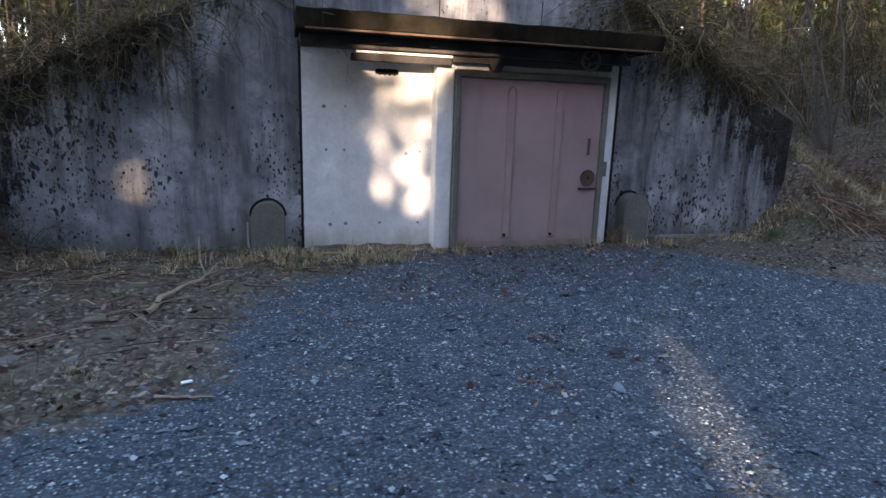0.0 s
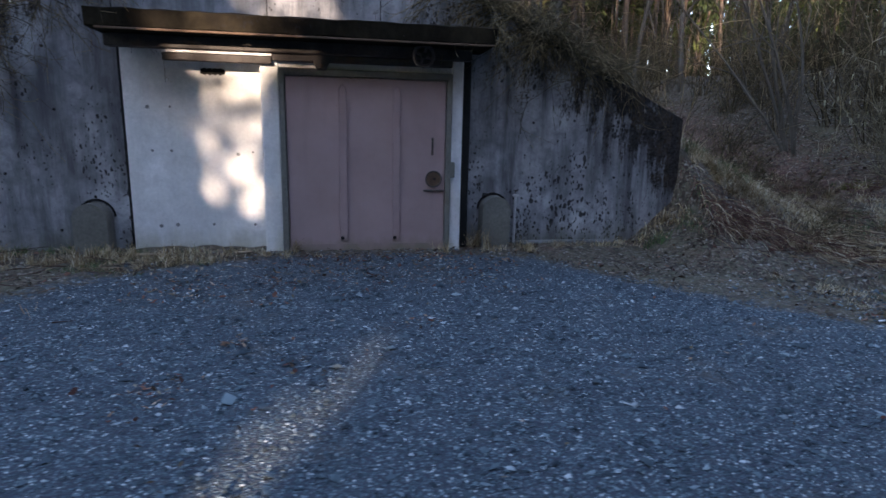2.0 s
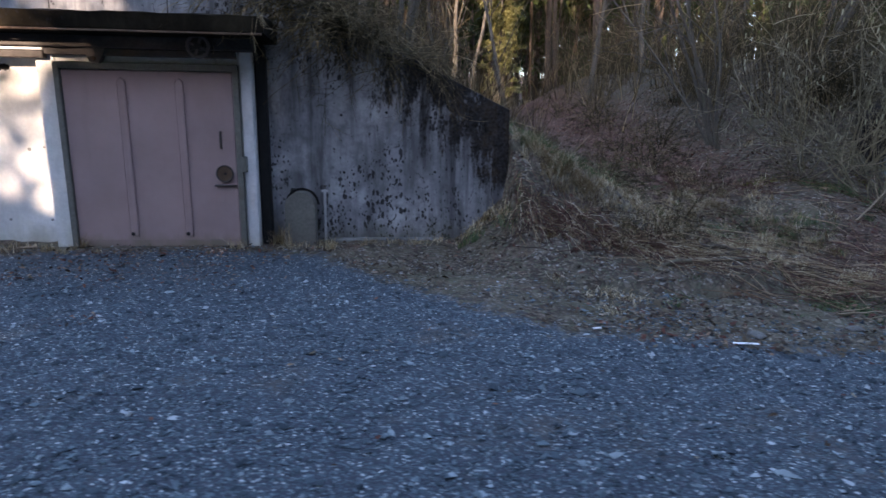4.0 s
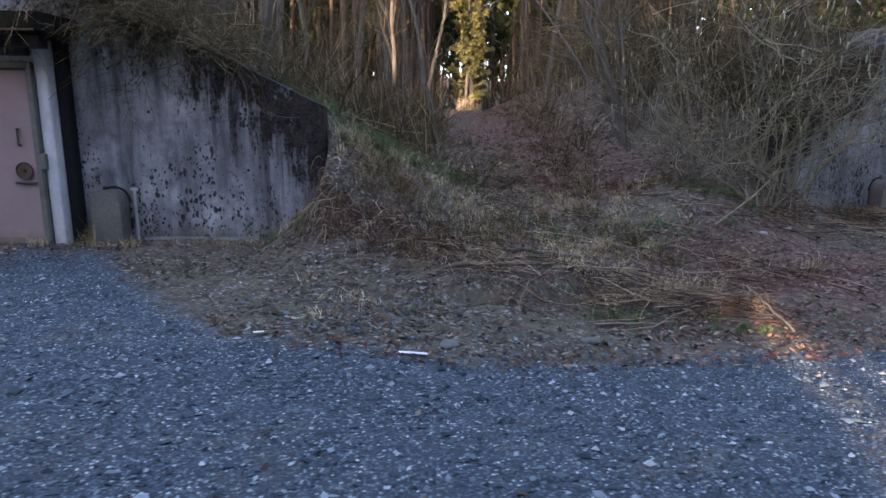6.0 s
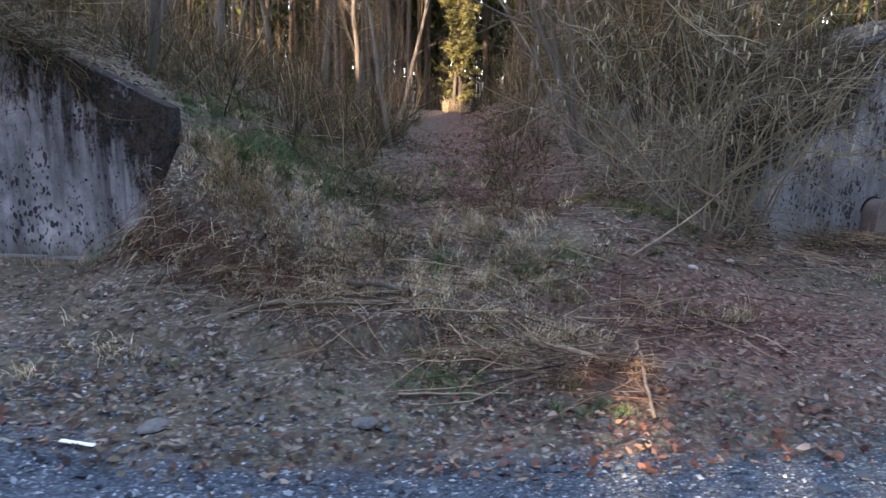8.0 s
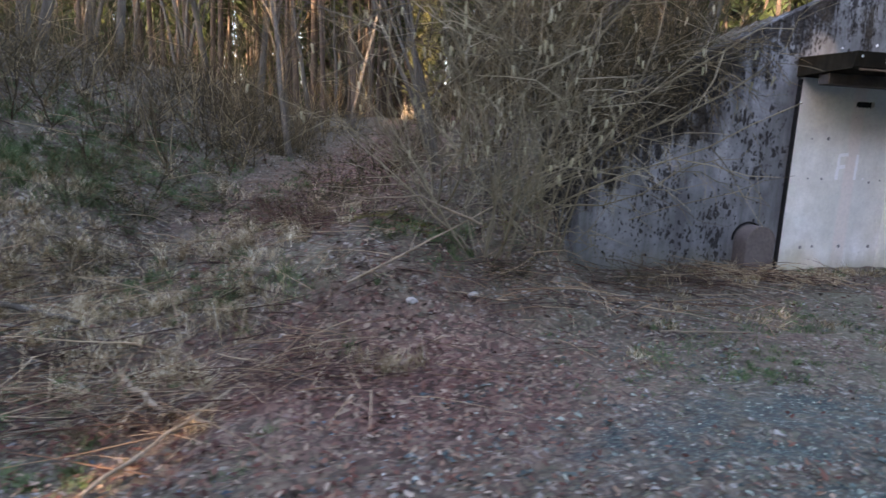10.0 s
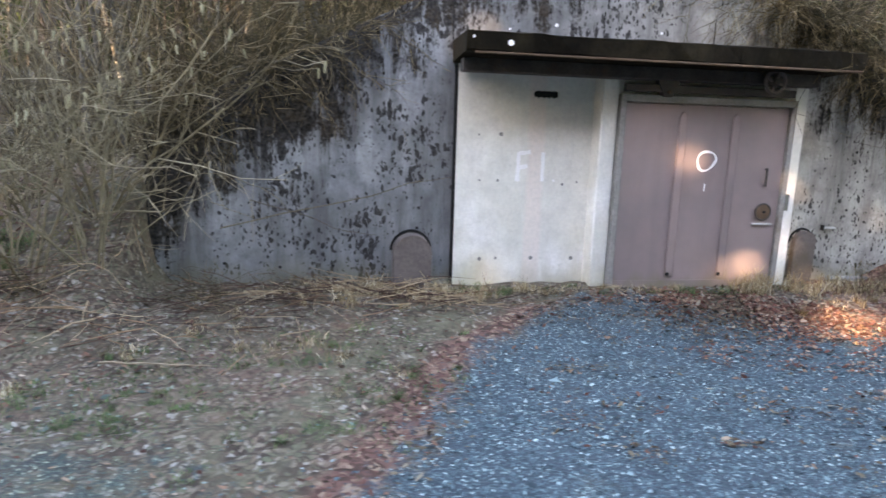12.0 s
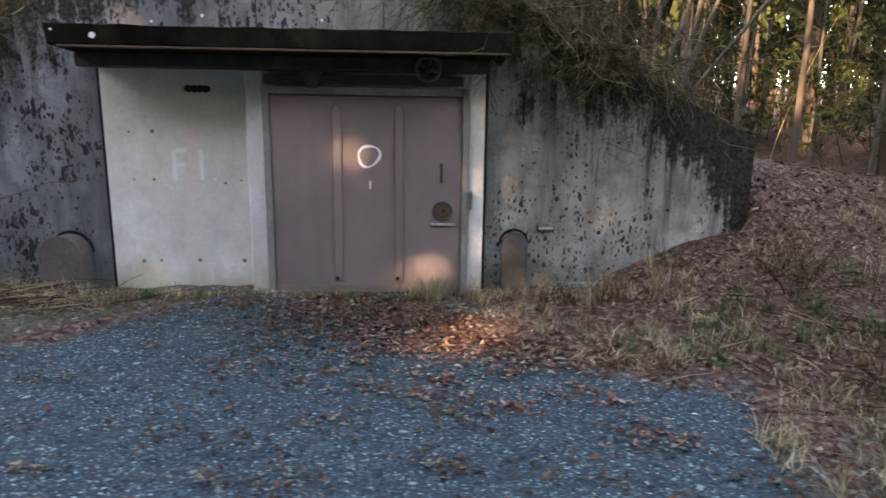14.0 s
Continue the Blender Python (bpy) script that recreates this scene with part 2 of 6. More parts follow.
def drive_tint(n, l, co, col):
    """The stone turns greener east of x = 16."""
    sep = n.new("ShaderNodeSeparateXYZ")
    l.new(co, sep.inputs[0])
    east = ramp(n, l, calc(n, l, "MULTIPLY", sep.outputs["X"], 0.04), grey((0.64, 0), (0.76, 1)))
    col = mix(n, l, east, col, (0.85, 1.0, 0.97), "MULTIPLY")
    # browner tint on the verge between the drives
    verge = ramp(n, l, calc(n, l, "MULTIPLY", sep.outputs["X"], 0.04), grey((0.57, 0), (0.63, 1), (0.73, 1), (0.78, 0)))
    return mix(n, l, verge, col, (0.92, 0.86, 0.66), "MULTIPLY")


def island_mat(name, stops, rough=0.95, drive=False):
    m, n, l, b = material(name, rough)
    g = n.new("ShaderNodeNewGeometry")
    col = ramp(n, l, g.outputs["Random Per Island"], stops)
    co = n.new("ShaderNodeTexCoord").outputs["Object"]
    big = noise_tex(n, l, co, 0.7, 4, 0.6)
    col = mix(n, l, ramp(n, l, big, grey((0.35, 0.42), (0.65, 0))), col, tuple(0.6 * v for v in stops[0][1]))
    if drive:
        col = drive_tint(n, l, co, col)
    l.new(col, b.inputs["Base Color"])
    return m


TWIG = island_mat("bare_twigs", [(0.0, (0.036, 0.026, 0.014)), (0.45, (0.088, 0.066, 0.033)), (0.75, (0.170, 0.131, 0.068)), (1.0, (0.400, 0.315, 0.187))])
HAZEL_TWIG = island_mat("hazel_twigs", [(0.0, (0.085, 0.07, 0.045)), (0.45, (0.19, 0.16, 0.10)), (0.75, (0.29, 0.245, 0.16)), (1.0, (0.46, 0.40, 0.28))])
BRAMBLE = island_mat("bramble_canes", [(0.0, (0.024, 0.020, 0.010)), (0.45, (0.064, 0.052, 0.022)), (0.75, (0.136, 0.101, 0.048)), (1.0, (0.288, 0.222, 0.126))])
RED_CANE = island_mat("reddish_canes", [(0.0, (0.045, 0.02, 0.016)), (0.5, (0.12, 0.05, 0.036)), (0.85, (0.22, 0.11, 0.075)), (1.0, (0.36, 0.24, 0.16))])
LEAF = island_mat("fallen_leaves", [(0.0, (0.045, 0.018, 0.013)), (0.35, (0.125, 0.047, 0.034)), (0.65, (0.205, 0.10, 0.068)), (0.88, (0.30, 0.205, 0.135)), (1.0, (0.45, 0.35, 0.27))])
LEAF_DULL = island_mat("weathered_leaves", [(0.0, (0.028, 0.017, 0.011)), (0.35, (0.071, 0.046, 0.029)), (0.6, (0.109, 0.086, 0.055)), (0.85, (0.169, 0.134, 0.089)), (1.0, (0.304, 0.269, 0.209))])
STRAW = island_mat("dry_grass", [(0.0, (0.11, 0.07, 0.036)), (0.35, (0.29, 0.205, 0.105)), (0.65, (0.52, 0.405, 0.235)), (0.85, (0.68, 0.575, 0.39)), (1.0, (0.78, 0.71, 0.55))])
GREEN = island_mat("green_grass", [(0.0, (0.04, 0.08, 0.03)), (0.5, (0.085, 0.14, 0.055)), (1.0, (0.19, 0.24, 0.11))])
BRUSH = island_mat("mixed_dead_twigs", [(0.0, (0.038, 0.021, 0.018)), (0.45, (0.111, 0.061, 0.044)), (0.75, (0.289, 0.180, 0.104)), (1.0, (0.561, 0.426, 0.272))])
NEEDLE = island_mat("conifer_needles", [(0.0, (0.02, 0.035, 0.012)), (0.5, (0.045, 0.065, 0.022)), (1.0, (0.085, 0.10, 0.03))])
# paler than NEEDLE; the sunlit look of the track-end spruce is in the colour
NEEDLE_SUNLIT = island_mat("sunlit_yellow_green_needles", [(0.0, (0.14, 0.14, 0.05)), (0.5, (0.26, 0.25, 0.09)), (1.0, (0.42, 0.38, 0.17))])
CATKIN = island_mat("pale_catkins", [(0.0, (0.24, 0.22, 0.13)), (1.0, (0.46, 0.43, 0.29))])
GRAVEL = island_mat("crushed_stone", [(0.0, (0.026, 0.037, 0.046)), (0.5, (0.069, 0.097, 0.114)), (0.82, (0.128, 0.176, 0.198)), (0.94, (0.282, 0.343, 0.361)), (1.0, (0.493, 0.528, 0.537))], drive=True)
ROCK = simple_mat("grey_field_stone", (0.09, 0.09, 0.085), (0.19, 0.185, 0.175), 6, 0.9, 0, 0.01)
PALE_ROCK = simple_mat("pale_field_stone", (0.28, 0.26, 0.23), (0.46, 0.43, 0.39), 6, 0.9, 0, 0.01)
MOSS = island_mat("yellow_green_moss", [(0.0, (0.07, 0.075, 0.015)), (0.5, (0.17, 0.17, 0.03)), (1.0, (0.30, 0.26, 0.06))])


def ground_mat():
    m, n, l, b = material("soil_and_gravel", 0.95)
    co = n.new("ShaderNodeTexCoord").outputs["Object"]
    at = n.new("ShaderNodeAttribute")
    at.attribute_name = "gravel"
    big = noise_tex(n, l, co, 0.6, 6, 0.65)
    mid = noise_tex(n, l, co, 5.0, 6, 0.7)
    fine = noise_tex(n, l, co, 55, 4, 0.7)
    soil = mix(n, l, ramp(n, l, mid, grey((0.35, 0), (0.65, 1))), (0.058, 0.05, 0.034), (0.125, 0.11, 0.074))
    soil = mix(n, l, ramp(n, l, big, grey((0.5, 0), (0.66, 0.7))), soil, (0.12, 0.125, 0.075))
    soil = mix(n, l, ramp(n, l, noise_tex(n, l, co, 1.7, 5, 0.7), grey((0.54, 0), (0.68, 0.5))), soil, (0.18, 0.08, 0.06))
    mat_cells = n.new("ShaderNodeTexVoronoi")
    mat_cells.inputs["Scale"].default_value = 30.0
    skew = n.new("ShaderNodeTexNoise")
    skew.inputs["Scale"].default_value = 9.0
    l.new(co, skew.inputs["Vector"])
    l.new(mix(n, l, 0.12, co, skew.outputs["Color"]), mat_cells.inputs["Vector"])
    tone = n.new("ShaderNodeSeparateColor")
    l.new(mat_cells.outputs["Color"], tone.inputs[0])
    leafy = ramp(n, l, tone.outputs[0], [(0.0, (0.03, 0.022, 0.017)), (0.3, (0.085, 0.055, 0.042)), (0.5, (0.10, 0.11, 0.07)), (0.7, (0.15, 0.11, 0.08)), (0.9, (0.21, 0.18, 0.14)), (1.0, (0.34, 0.32, 0.29))])
    leafy = mix(n, l, ramp(n, l, mat_cells.outputs["Distance"], grey((0.4, 0), (0.75, 0.8))), leafy, (0.03, 0.02, 0.017))
    soil = mix(n, l, ramp(n, l, noise_tex(n, l, co, 2.3, 5, 0.65), grey((0.36, 0.25), (0.56, 0.9))), soil, leafy)
    lit = n.new("ShaderNodeAttribute")
    lit.attribute_name = "litter"
    russet = ramp(n, l, tone.outputs[1], [(0.0, (0.030, 0.017, 0.012)), (0.4, (0.09, 0.041, 0.033)), (0.75, (0.155, 0.078, 0.060)), (1.0, (0.25, 0.18, 0.125))])
    soil = mix(n, l, ramp(n, l, calc(n, l, "ADD", lit.outputs["Fac"], calc(n, l, "SUBTRACT", mid, 0.5)), grey((0.3, 0), (0.7, 0.9))), soil, russet)
    vo = n.new("ShaderNodeTexVoronoi")
    vo.inputs["Scale"].default_value = 55.0
    l.new(co, vo.inputs["Vector"])
    pick = n.new("ShaderNodeSeparateColor")
    l.new(vo.outputs["Color"], pick.inputs[0])
    stones = ramp(n, l, pick.outputs[0], [(0.0, (0.030, 0.044, 0.053)), (0.6, (0.071, 0.102, 0.118)), (0.9, (0.133, 0.182, 0.20)), (1.0, (0.43, 0.48, 0.48))])
    stones = mix(n, l, ramp(n, l, vo.outputs["Distance"], grey((0.35, 0), (0.6, 0.85))), stones, (0.04, 0.045, 0.06))
    stones = mix(n, l, ramp(n, l, noise_tex(n, l, co, 1.1, 5, 0.7), grey((0.56, 0), (0.72, 0.55))), stones, (0.10, 0.085, 0.07))
    stones = drive_tint(n, l, co, stones)
    edge = calc(n, l, "ADD", at.outputs["Fac"], calc(n, l, "ADD", calc(n, l, "MULTIPLY", calc(n, l, "SUBTRACT", mid, 0.5), 1.1), calc(n, l, "MULTIPLY", calc(n, l, "SUBTRACT", fine, 0.5), 0.5)))
    fac = ramp(n, l, edge, grey((0.40, 0), (0.62, 1)))
    l.new(mix(n, l, fac, soil, stones), b.inputs["Base Color"])
    h = mix(n, l, fac, mix(n, l, 0.5, fine, mat_cells.outputs["Distance"]), vo.outputs["Distance"])
    bump(n, l, b, h, 0.6, 0.02)
    return m


GROUND = ground_mat()


# ---- mesh helpers ----
def link_part(name, me, mat, parent, label=""):
    me.materials.append(mat)
    ob = new(name, me)
    if parent is not None:
        ob.parent = parent
    if label:
        tagged(ob, label)
    return ob


def part(name, bm, mat, parent=None, label="", smooth=False):
    bmesh.ops.recalc_face_normals(bm, faces=bm.faces)
    me = bpy.data.meshes.new(name)
    bm.to_mesh(me)
    bm.free()
    if smooth:
        me.shade_smooth()
    return link_part(name, me, mat, parent, label)


def mesh_np(name, verts, faces, smooth=False):
    verts, faces = np.asarray(verts, np.float32), np.asarray(faces, np.int32)
    me = bpy.data.meshes.new(name)
    me.vertices.add(len(verts))
    me.vertices.foreach_set("co", verts.ravel())
    k = faces.shape[1]
    me.loops.add(faces.size)
    me.loops.foreach_set("vertex_index", faces.ravel())
    me.polygons.add(len(faces))
    me.polygons.foreach_set("loop_start", np.arange(0, faces.size, k, dtype=np.int32))
    me.update(calc_edges=True)
    if smooth:
        me.shade_smooth()
    return me


def box(bm, x0, x1, y0, y1, z0, z1, bev=0.0, seg=1):
    m = Matrix.LocRotScale(((x0 + x1) / 2, (y0 + y1) / 2, (z0 + z1) / 2), None, (x1 - x0, y1 - y0, z1 - z0))
    vs = bmesh.ops.create_cube(bm, size=1, matrix=m)["verts"]
    if bev:
        es = list({e for v in vs for e in v.link_edges})
        bmesh.ops.bevel(bm, geom=es, offset=bev, segments=seg, affect="EDGES", profile=0.5)


def boxed(*a, **k):
    bm = bmesh.new()
    box(bm, *a, **k)
    return bm


def prism(outline, y0, y1, bev=0.0):
    """An upright slab: outline in x and z, from y0 to y1."""
    bm = bmesh.new()
    f = bm.faces.new([bm.verts.new((x, y0, z)) for x, z in outline])
    ext = bmesh.ops.extrude_face_region(bm, geom=[f])["geom"]
    bmesh.ops.translate(bm, vec=(0, y1 - y0, 0), verts=[v for v in ext if isinstance(v, bmesh.types.BMVert)])
    if bev:
        bmesh.ops.bevel(bm, geom=bm.edges[:], offset=bev, segments=2, affect="EDGES", profile=0.5)
    return bm


def disc(r, d, m, n=20, r2=None):
    bm = bmesh.new()
    bmesh.ops.create_cone(bm, cap_ends=True, segments=n, radius1=r, radius2=r if r2 is None else r2, depth=d, matrix=m)
    return bm


def ring(R, r, n=28, k=8, arc=2 * math.pi, start=0.0):
    """A torus in the x-z plane."""
    bm = bmesh.new()
    rows = []
    closed = arc > 6.28
    for i in range(n + (not closed)):
        a = start + arc * i / n
        rows.append([bm.verts.new(((R + r * math.cos(t)) * math.cos(a), r * math.sin(t), (R + r * math.cos(t)) * math.sin(a))) for t in (2 * math.pi * j / k for j in range(k))])
    for i in range(n):
        p, q = rows[i], rows[(i + 1) % len(rows)]
        for j in range(k):
            bm.faces.new((p[j], p[(j + 1) % k], q[(j + 1) % k], q[j]))
    return bm


def tubes(P, R, sides=3):
    """P: n polylines of k points (n, k, 3); R: radii (n, k). Vertices and quads of thin tapered tubes."""
    n, k = P.shape[:2]
    T = np.gradient(P, axis=1)
    T /= np.linalg.norm(T, axis=2, keepdims=True) + 1e-9
    ref = np.where(np.abs(T[..., 2:3]) > 0.9, np.array([1.0, 0, 0]), np.array([0, 0, 1.0]))
    A = np.cross(T, ref)
    A /= np.linalg.norm(A, axis=2, keepdims=True) + 1e-9
    B = np.cross(T, A)
    ang = np.arange(sides) * 2 * np.pi / sides
    V = P[:, :, None] + R[:, :, None, None] * (np.cos(ang)[:, None] * A[:, :, None] + np.sin(ang)[:, None] * B[:, :, None])
    base = (np.arange(n)[:, None, None] * k + np.arange(k - 1)[None, :, None]) * sides
    j = np.arange(sides)[None, None, :]
    jn = (j + 1) % sides
    F = np.stack([base + j, base + jn, base + sides + jn, base + sides + j], -1).reshape(-1, 4)
    return V.reshape(-1, 3), F


def joined(chunks):
    vs, fs, o = [], [], 0
    for v, f in chunks:
        vs.append(v)
        fs.append(f + o)
        o += len(v)
    return np.concatenate(vs), np.concatenate(fs)


def canes(rng, start, heading, length, k, wander, droop):
    """Wandering polylines: start (n,3), heading (n,3), length (n,)."""
    n = len(start)
    P = np.zeros((n, k, 3))
    P[:, 0] = start
    d = heading / (np.linalg.norm(heading, axis=1, keepdims=True) + 1e-9)
    step = (length / (k - 1))[:, None]
    for i in range(1, k):
        d = d + rng.normal(0, wander, (n, 3))
        d[:, 2] -= droop
        d /= np.linalg.norm(d, axis=1, keepdims=True) + 1e-9
        P[:, i] = P[:, i - 1] + d * step
    return P


def offshoots(rng, P, per, lo, hi, length, k, wander, droop, spread=1.0):
    """Side shoots from polylines P."""
    n, kk = P.shape[:2]
    idx = np.repeat(np.arange(n), per)
    t = rng.uniform(lo, hi, len(idx)) * (kk - 1)
    i = np.minimum(t.astype(int), kk - 2)
    f = (t - i)[:, None]
    s = P[idx, i] * (1 - f) + P[idx, i + 1] * f
    d = P[idx, i + 1] - P[idx, i]
    d /= np.linalg.norm(d, axis=1, keepdims=True) + 1e-9
    d = d + rng.normal(0, 0.55 * spread, d.shape)
    return canes(rng, s, d, length * rng.uniform(0.5, 1.2, len(idx)), k, wander, droop)


def taper(n, k, r0, r1):
    r0 = np.broadcast_to(np.asarray(r0, float), (n,))
    r1 = np.broadcast_to(np.asarray(r1, float), (n,))
    t = np.linspace(0, 1, k)
    return r0[:, None] * (1 - t) + r1[:, None] * t


# ---- the lie of the land ----
TURN_B = radians(22.1)
SITES = [
    dict(m=Matrix.Translation((3.37, 6.5, 0)), o=(3.37, 6.5), a=0.0, z=0.0, drop=(0.45, 0.50), spill=(0.45, 1.0), fill=0.6),
    dict(m=Matrix.Translation((21.05, 10.57, 0.09)) @ Matrix.Rotation(TURN_B, 4, "Z"), o=(21.05, 10.57), a=TURN_B, z=0.09, drop=(0.50, 0.12), spill=(0.3, 2.6), fill=1.0),
]
HALF, END_TOP, CREST, RAKE = 5.47, 1.89, 3.7, 0.48


def crest(u):
    return np.minimum(END_TOP + RAKE * (HALF - np.abs(u)), CREST)


def smooth(a, b, x):
    t = np.clip((x - a) / (b - a), 0, 1)
    return t * t * (3 - 2 * t)


def local(s, x, y):
    c, sn = math.cos(s["a"]), math.sin(s["a"])
    dx, dy = x - s["o"][0], y - s["o"][1]
    return dx * c + dy * sn, -dx * sn + dy * c


def land(x, y):
    """Height of the ground."""
    x, y = np.asarray(x, float), np.asarray(y, float)
    line = 5.0 + np.clip(x - 12.5, 0, None) * 0.42
    off = y - line
    rise = 0.155 * np.clip(off, 0, 16) + 0.02 * np.clip(off - 16, 0, 30) + 0.11 * np.clip(off - 42, 0, 220)
    rise = rise + 0.05 * (np.sin(x * 0.7 + 1) * np.cos(y * 0.6)) * smooth(0, 4, off)
    south = -np.minimum(0, off + 14)
    rise = rise + 0.02 * south
    # a shallow dip between the two drives, and the bank beside the track
    dip = -0.27 * np.exp(-((x - 12.9) / 2.6) ** 2 - ((y - 3.9) / 2.2) ** 2) - 0.06 * np.exp(-((x - 9.6) / 2.0) ** 2 - ((y - 3.0) / 1.6) ** 2)
    bank = 0.5 * np.exp(-((x - 14.3) / 1.3) ** 2 - ((y - 7.6) / 1.4) ** 2)
    z = rise + dip + bank
    for s in SITES:
        u, v = local(s, x, y)
        au = np.abs(u)
        drop = np.where(u < 0, s["drop"][0], s["drop"][1])
        spill = np.where(u < 0, s["spill"][0], s["spill"][1])
        inside = au < HALF
        top = np.where(inside, crest(u) - 0.10, END_TOP - 0.22 - drop * (au - HALF))
        top = np.maximum(top, 0)
        back = 1 - smooth(13, 19, v)
        # earth behind the headwall; slumped slopes past its ends
        behind = np.where(inside, smooth(0.08, 0.36, v), smooth(-2.2, s["fill"], v) ** 1.5)
        slump = smooth(HALF - spill, HALF + 0.2, au) * smooth(-1.9 - 0.4 * spill, 0.3, v) * (END_TOP - 1.05)
        hill = np.maximum(top * behind * back, np.where(v < 0.2, slump * np.where(inside, 1, np.clip(top / (END_TOP - 0.3), 0, 1)), 0))
        apron = (1 - smooth(HALF - 1.2, HALF + 1.5, au)) * (1 - smooth(0.1, 0.3, v)) * smooth(-9, -7, v)
        lift = (0.09 + s["z"]) * smooth(-3.4, -0.2, v)
        z = np.maximum(z * (1 - apron) + lift * apron, np.where(hill > 0.01, hill + s["z"], -9))
    return z


GRAVEL_EDGE = [(-60, -2.5), (-6, 1.3), (-1.6, 1.95), (-0.4, 2.27), (0.0, 2.38), (0.38, 2.58), (0.66, 2.8), (0.62, 3.25), (0.72, 4.24), (1.35, 5.05), (2.3, 5.6), (3.0, 5.85), (5.6, 5.9), (6.28, 5.6),
               (6.9, 4.8), (7.55, 4.1), (8.12, 3.5), (8.65, 3.0), (9.35, 2.95), (9.9, 2.92), (10.65, 2.76), (11.5, 2.84), (12.3, 3.0), (13.13, 3.2), (14.2, 3.3), (15.9, 3.6), (17.8, 4.45),
               (19.6, 5.3), (19.78, 6.4), (19.76, 7.2), (19.92, 7.85), (20.3, 8.85), (20.75, 9.7), (21.3, 9.95), (22.2, 9.84), (23.1, 9.75), (23.9, 9.6), (24.87, 9.47), (25.7, 9.55),
               (25.85, 9.0), (25.95, 8.3), (26.6, 7.5), (30, 8.4), (60, 20), (60, 14), (30, 2.5), (20, -0.8), (12, -4.5), (0, -5.2), (-60, -8)]


def gravel_sd(x, y):
    """Signed distance to the edge of the gravel, positive inside."""
    pts = np.array(GRAVEL_EDGE, float)
    d = np.full(np.shape(x), 1e9)
    ins = np.zeros(np.shape(x), bool)
    for (ax, ay), (bx, by) in zip(pts, np.roll(pts, -1, axis=0)):
        ex, ey = bx - ax, by - ay
        t = np.clip(((x - ax) * ex + (y - ay) * ey) / (ex * ex + ey * ey), 0, 1)
        d = np.minimum(d, np.hypot(x - ax - t * ex, y - ay - t * ey))
        if by != ay:
            ins ^= ((ay > y) != (by > y)) & (x < ax + (y - ay) * ex / ey)
    return np.where(ins, d, -d)


def build_ground():
    xs = np.array(sorted({round(v, 3) for v in [*(-8 - 260 * np.linspace(1, 0, 26, endpoint=False) ** 2.2), *np.arange(-8, 34, 0.13), *(34 + 240 * np.linspace(0, 1, 26) ** 2.2)]}))
    ys = np.array(sorted({round(v, 3) for v in [*(-5 - 200 * np.linspace(1, 0, 20, endpoint=False) ** 2.2), *np.arange(-5, 18, 0.13), *(18 + 300 * np.linspace(0, 1, 40) ** 2.2)]}))
    X, Y = np.meshgrid(xs, ys)
    sd = gravel_sd(X, Y)
    Z = land(X, Y)
    rough = np.random.default_rng(3).normal(0, 1, X.shape)
    Z = Z + np.where(sd > 0, 0.006, 0.016) * rough * (np.abs(X - 13) < 22)
    Z = Z + 0.03 * np.sin(X * 1.9 + 0.6 * Y) * np.sin(Y * 2.3 - 0.4 * X) * (sd < 0)
    nx, ny = len(xs), len(ys)
    i = (np.arange(ny - 1)[:, None] * nx + np.arange(nx - 1)[None, :]).ravel()
    me = mesh_np("ground", np.stack([X, Y, Z], -1).reshape(-1, 3), np.stack([i, i + 1, i + nx + 1, i + nx], -1), True)
    a = me.attributes.new("gravel", "FLOAT", "POINT")
    grit = 0.6 * np.exp(-((X - 17.4) / 2.0) ** 2 - ((Y - 5.0 - 0.42 * (X - 17.4)) / 1.0) ** 2) + 0.36 * np.exp(-((X - 10.3) / 1.6) ** 2 - ((Y - 3.9) / 0.8) ** 2)
    a.data.foreach_set("value", np.maximum(np.clip(0.5 + sd / 1.1, 0, 1), np.clip(grit, 0, 0.53)).astype(np.float32).ravel())
    russet = smooth(22.5, 25.0, X) * smooth(8.5, 10.0, Y) + 0.75 * np.exp(-((X - 14.8) / 2.5) ** 2 - ((Y - 5.3) / 1.9) ** 2) + 0.7 * smooth(6.8, 8.5, Y) * np.exp(-((X - 12.6) / 2.2) ** 2)
    russet = russet + 0.35 * np.exp(-((X - 18.5) / 1.3) ** 2 - ((Y - 7.0) / 1.6) ** 2)
    russet = russet + 0.9 * np.exp(-((sd + 0.16) / 0.2) ** 2) * (X > 19) * (Y < 9.3)
    a = me.attributes.new("litter", "FLOAT", "POINT")
    a.data.foreach_set("value", np.clip(russet, 0, 1).astype(np.float32).ravel())
    ob = link_part("ground", me, GROUND, None)
    tagged(ob, "forest soil with leaf litter and a crushed-stone drive", "ground", kind="structure")


build_ground()


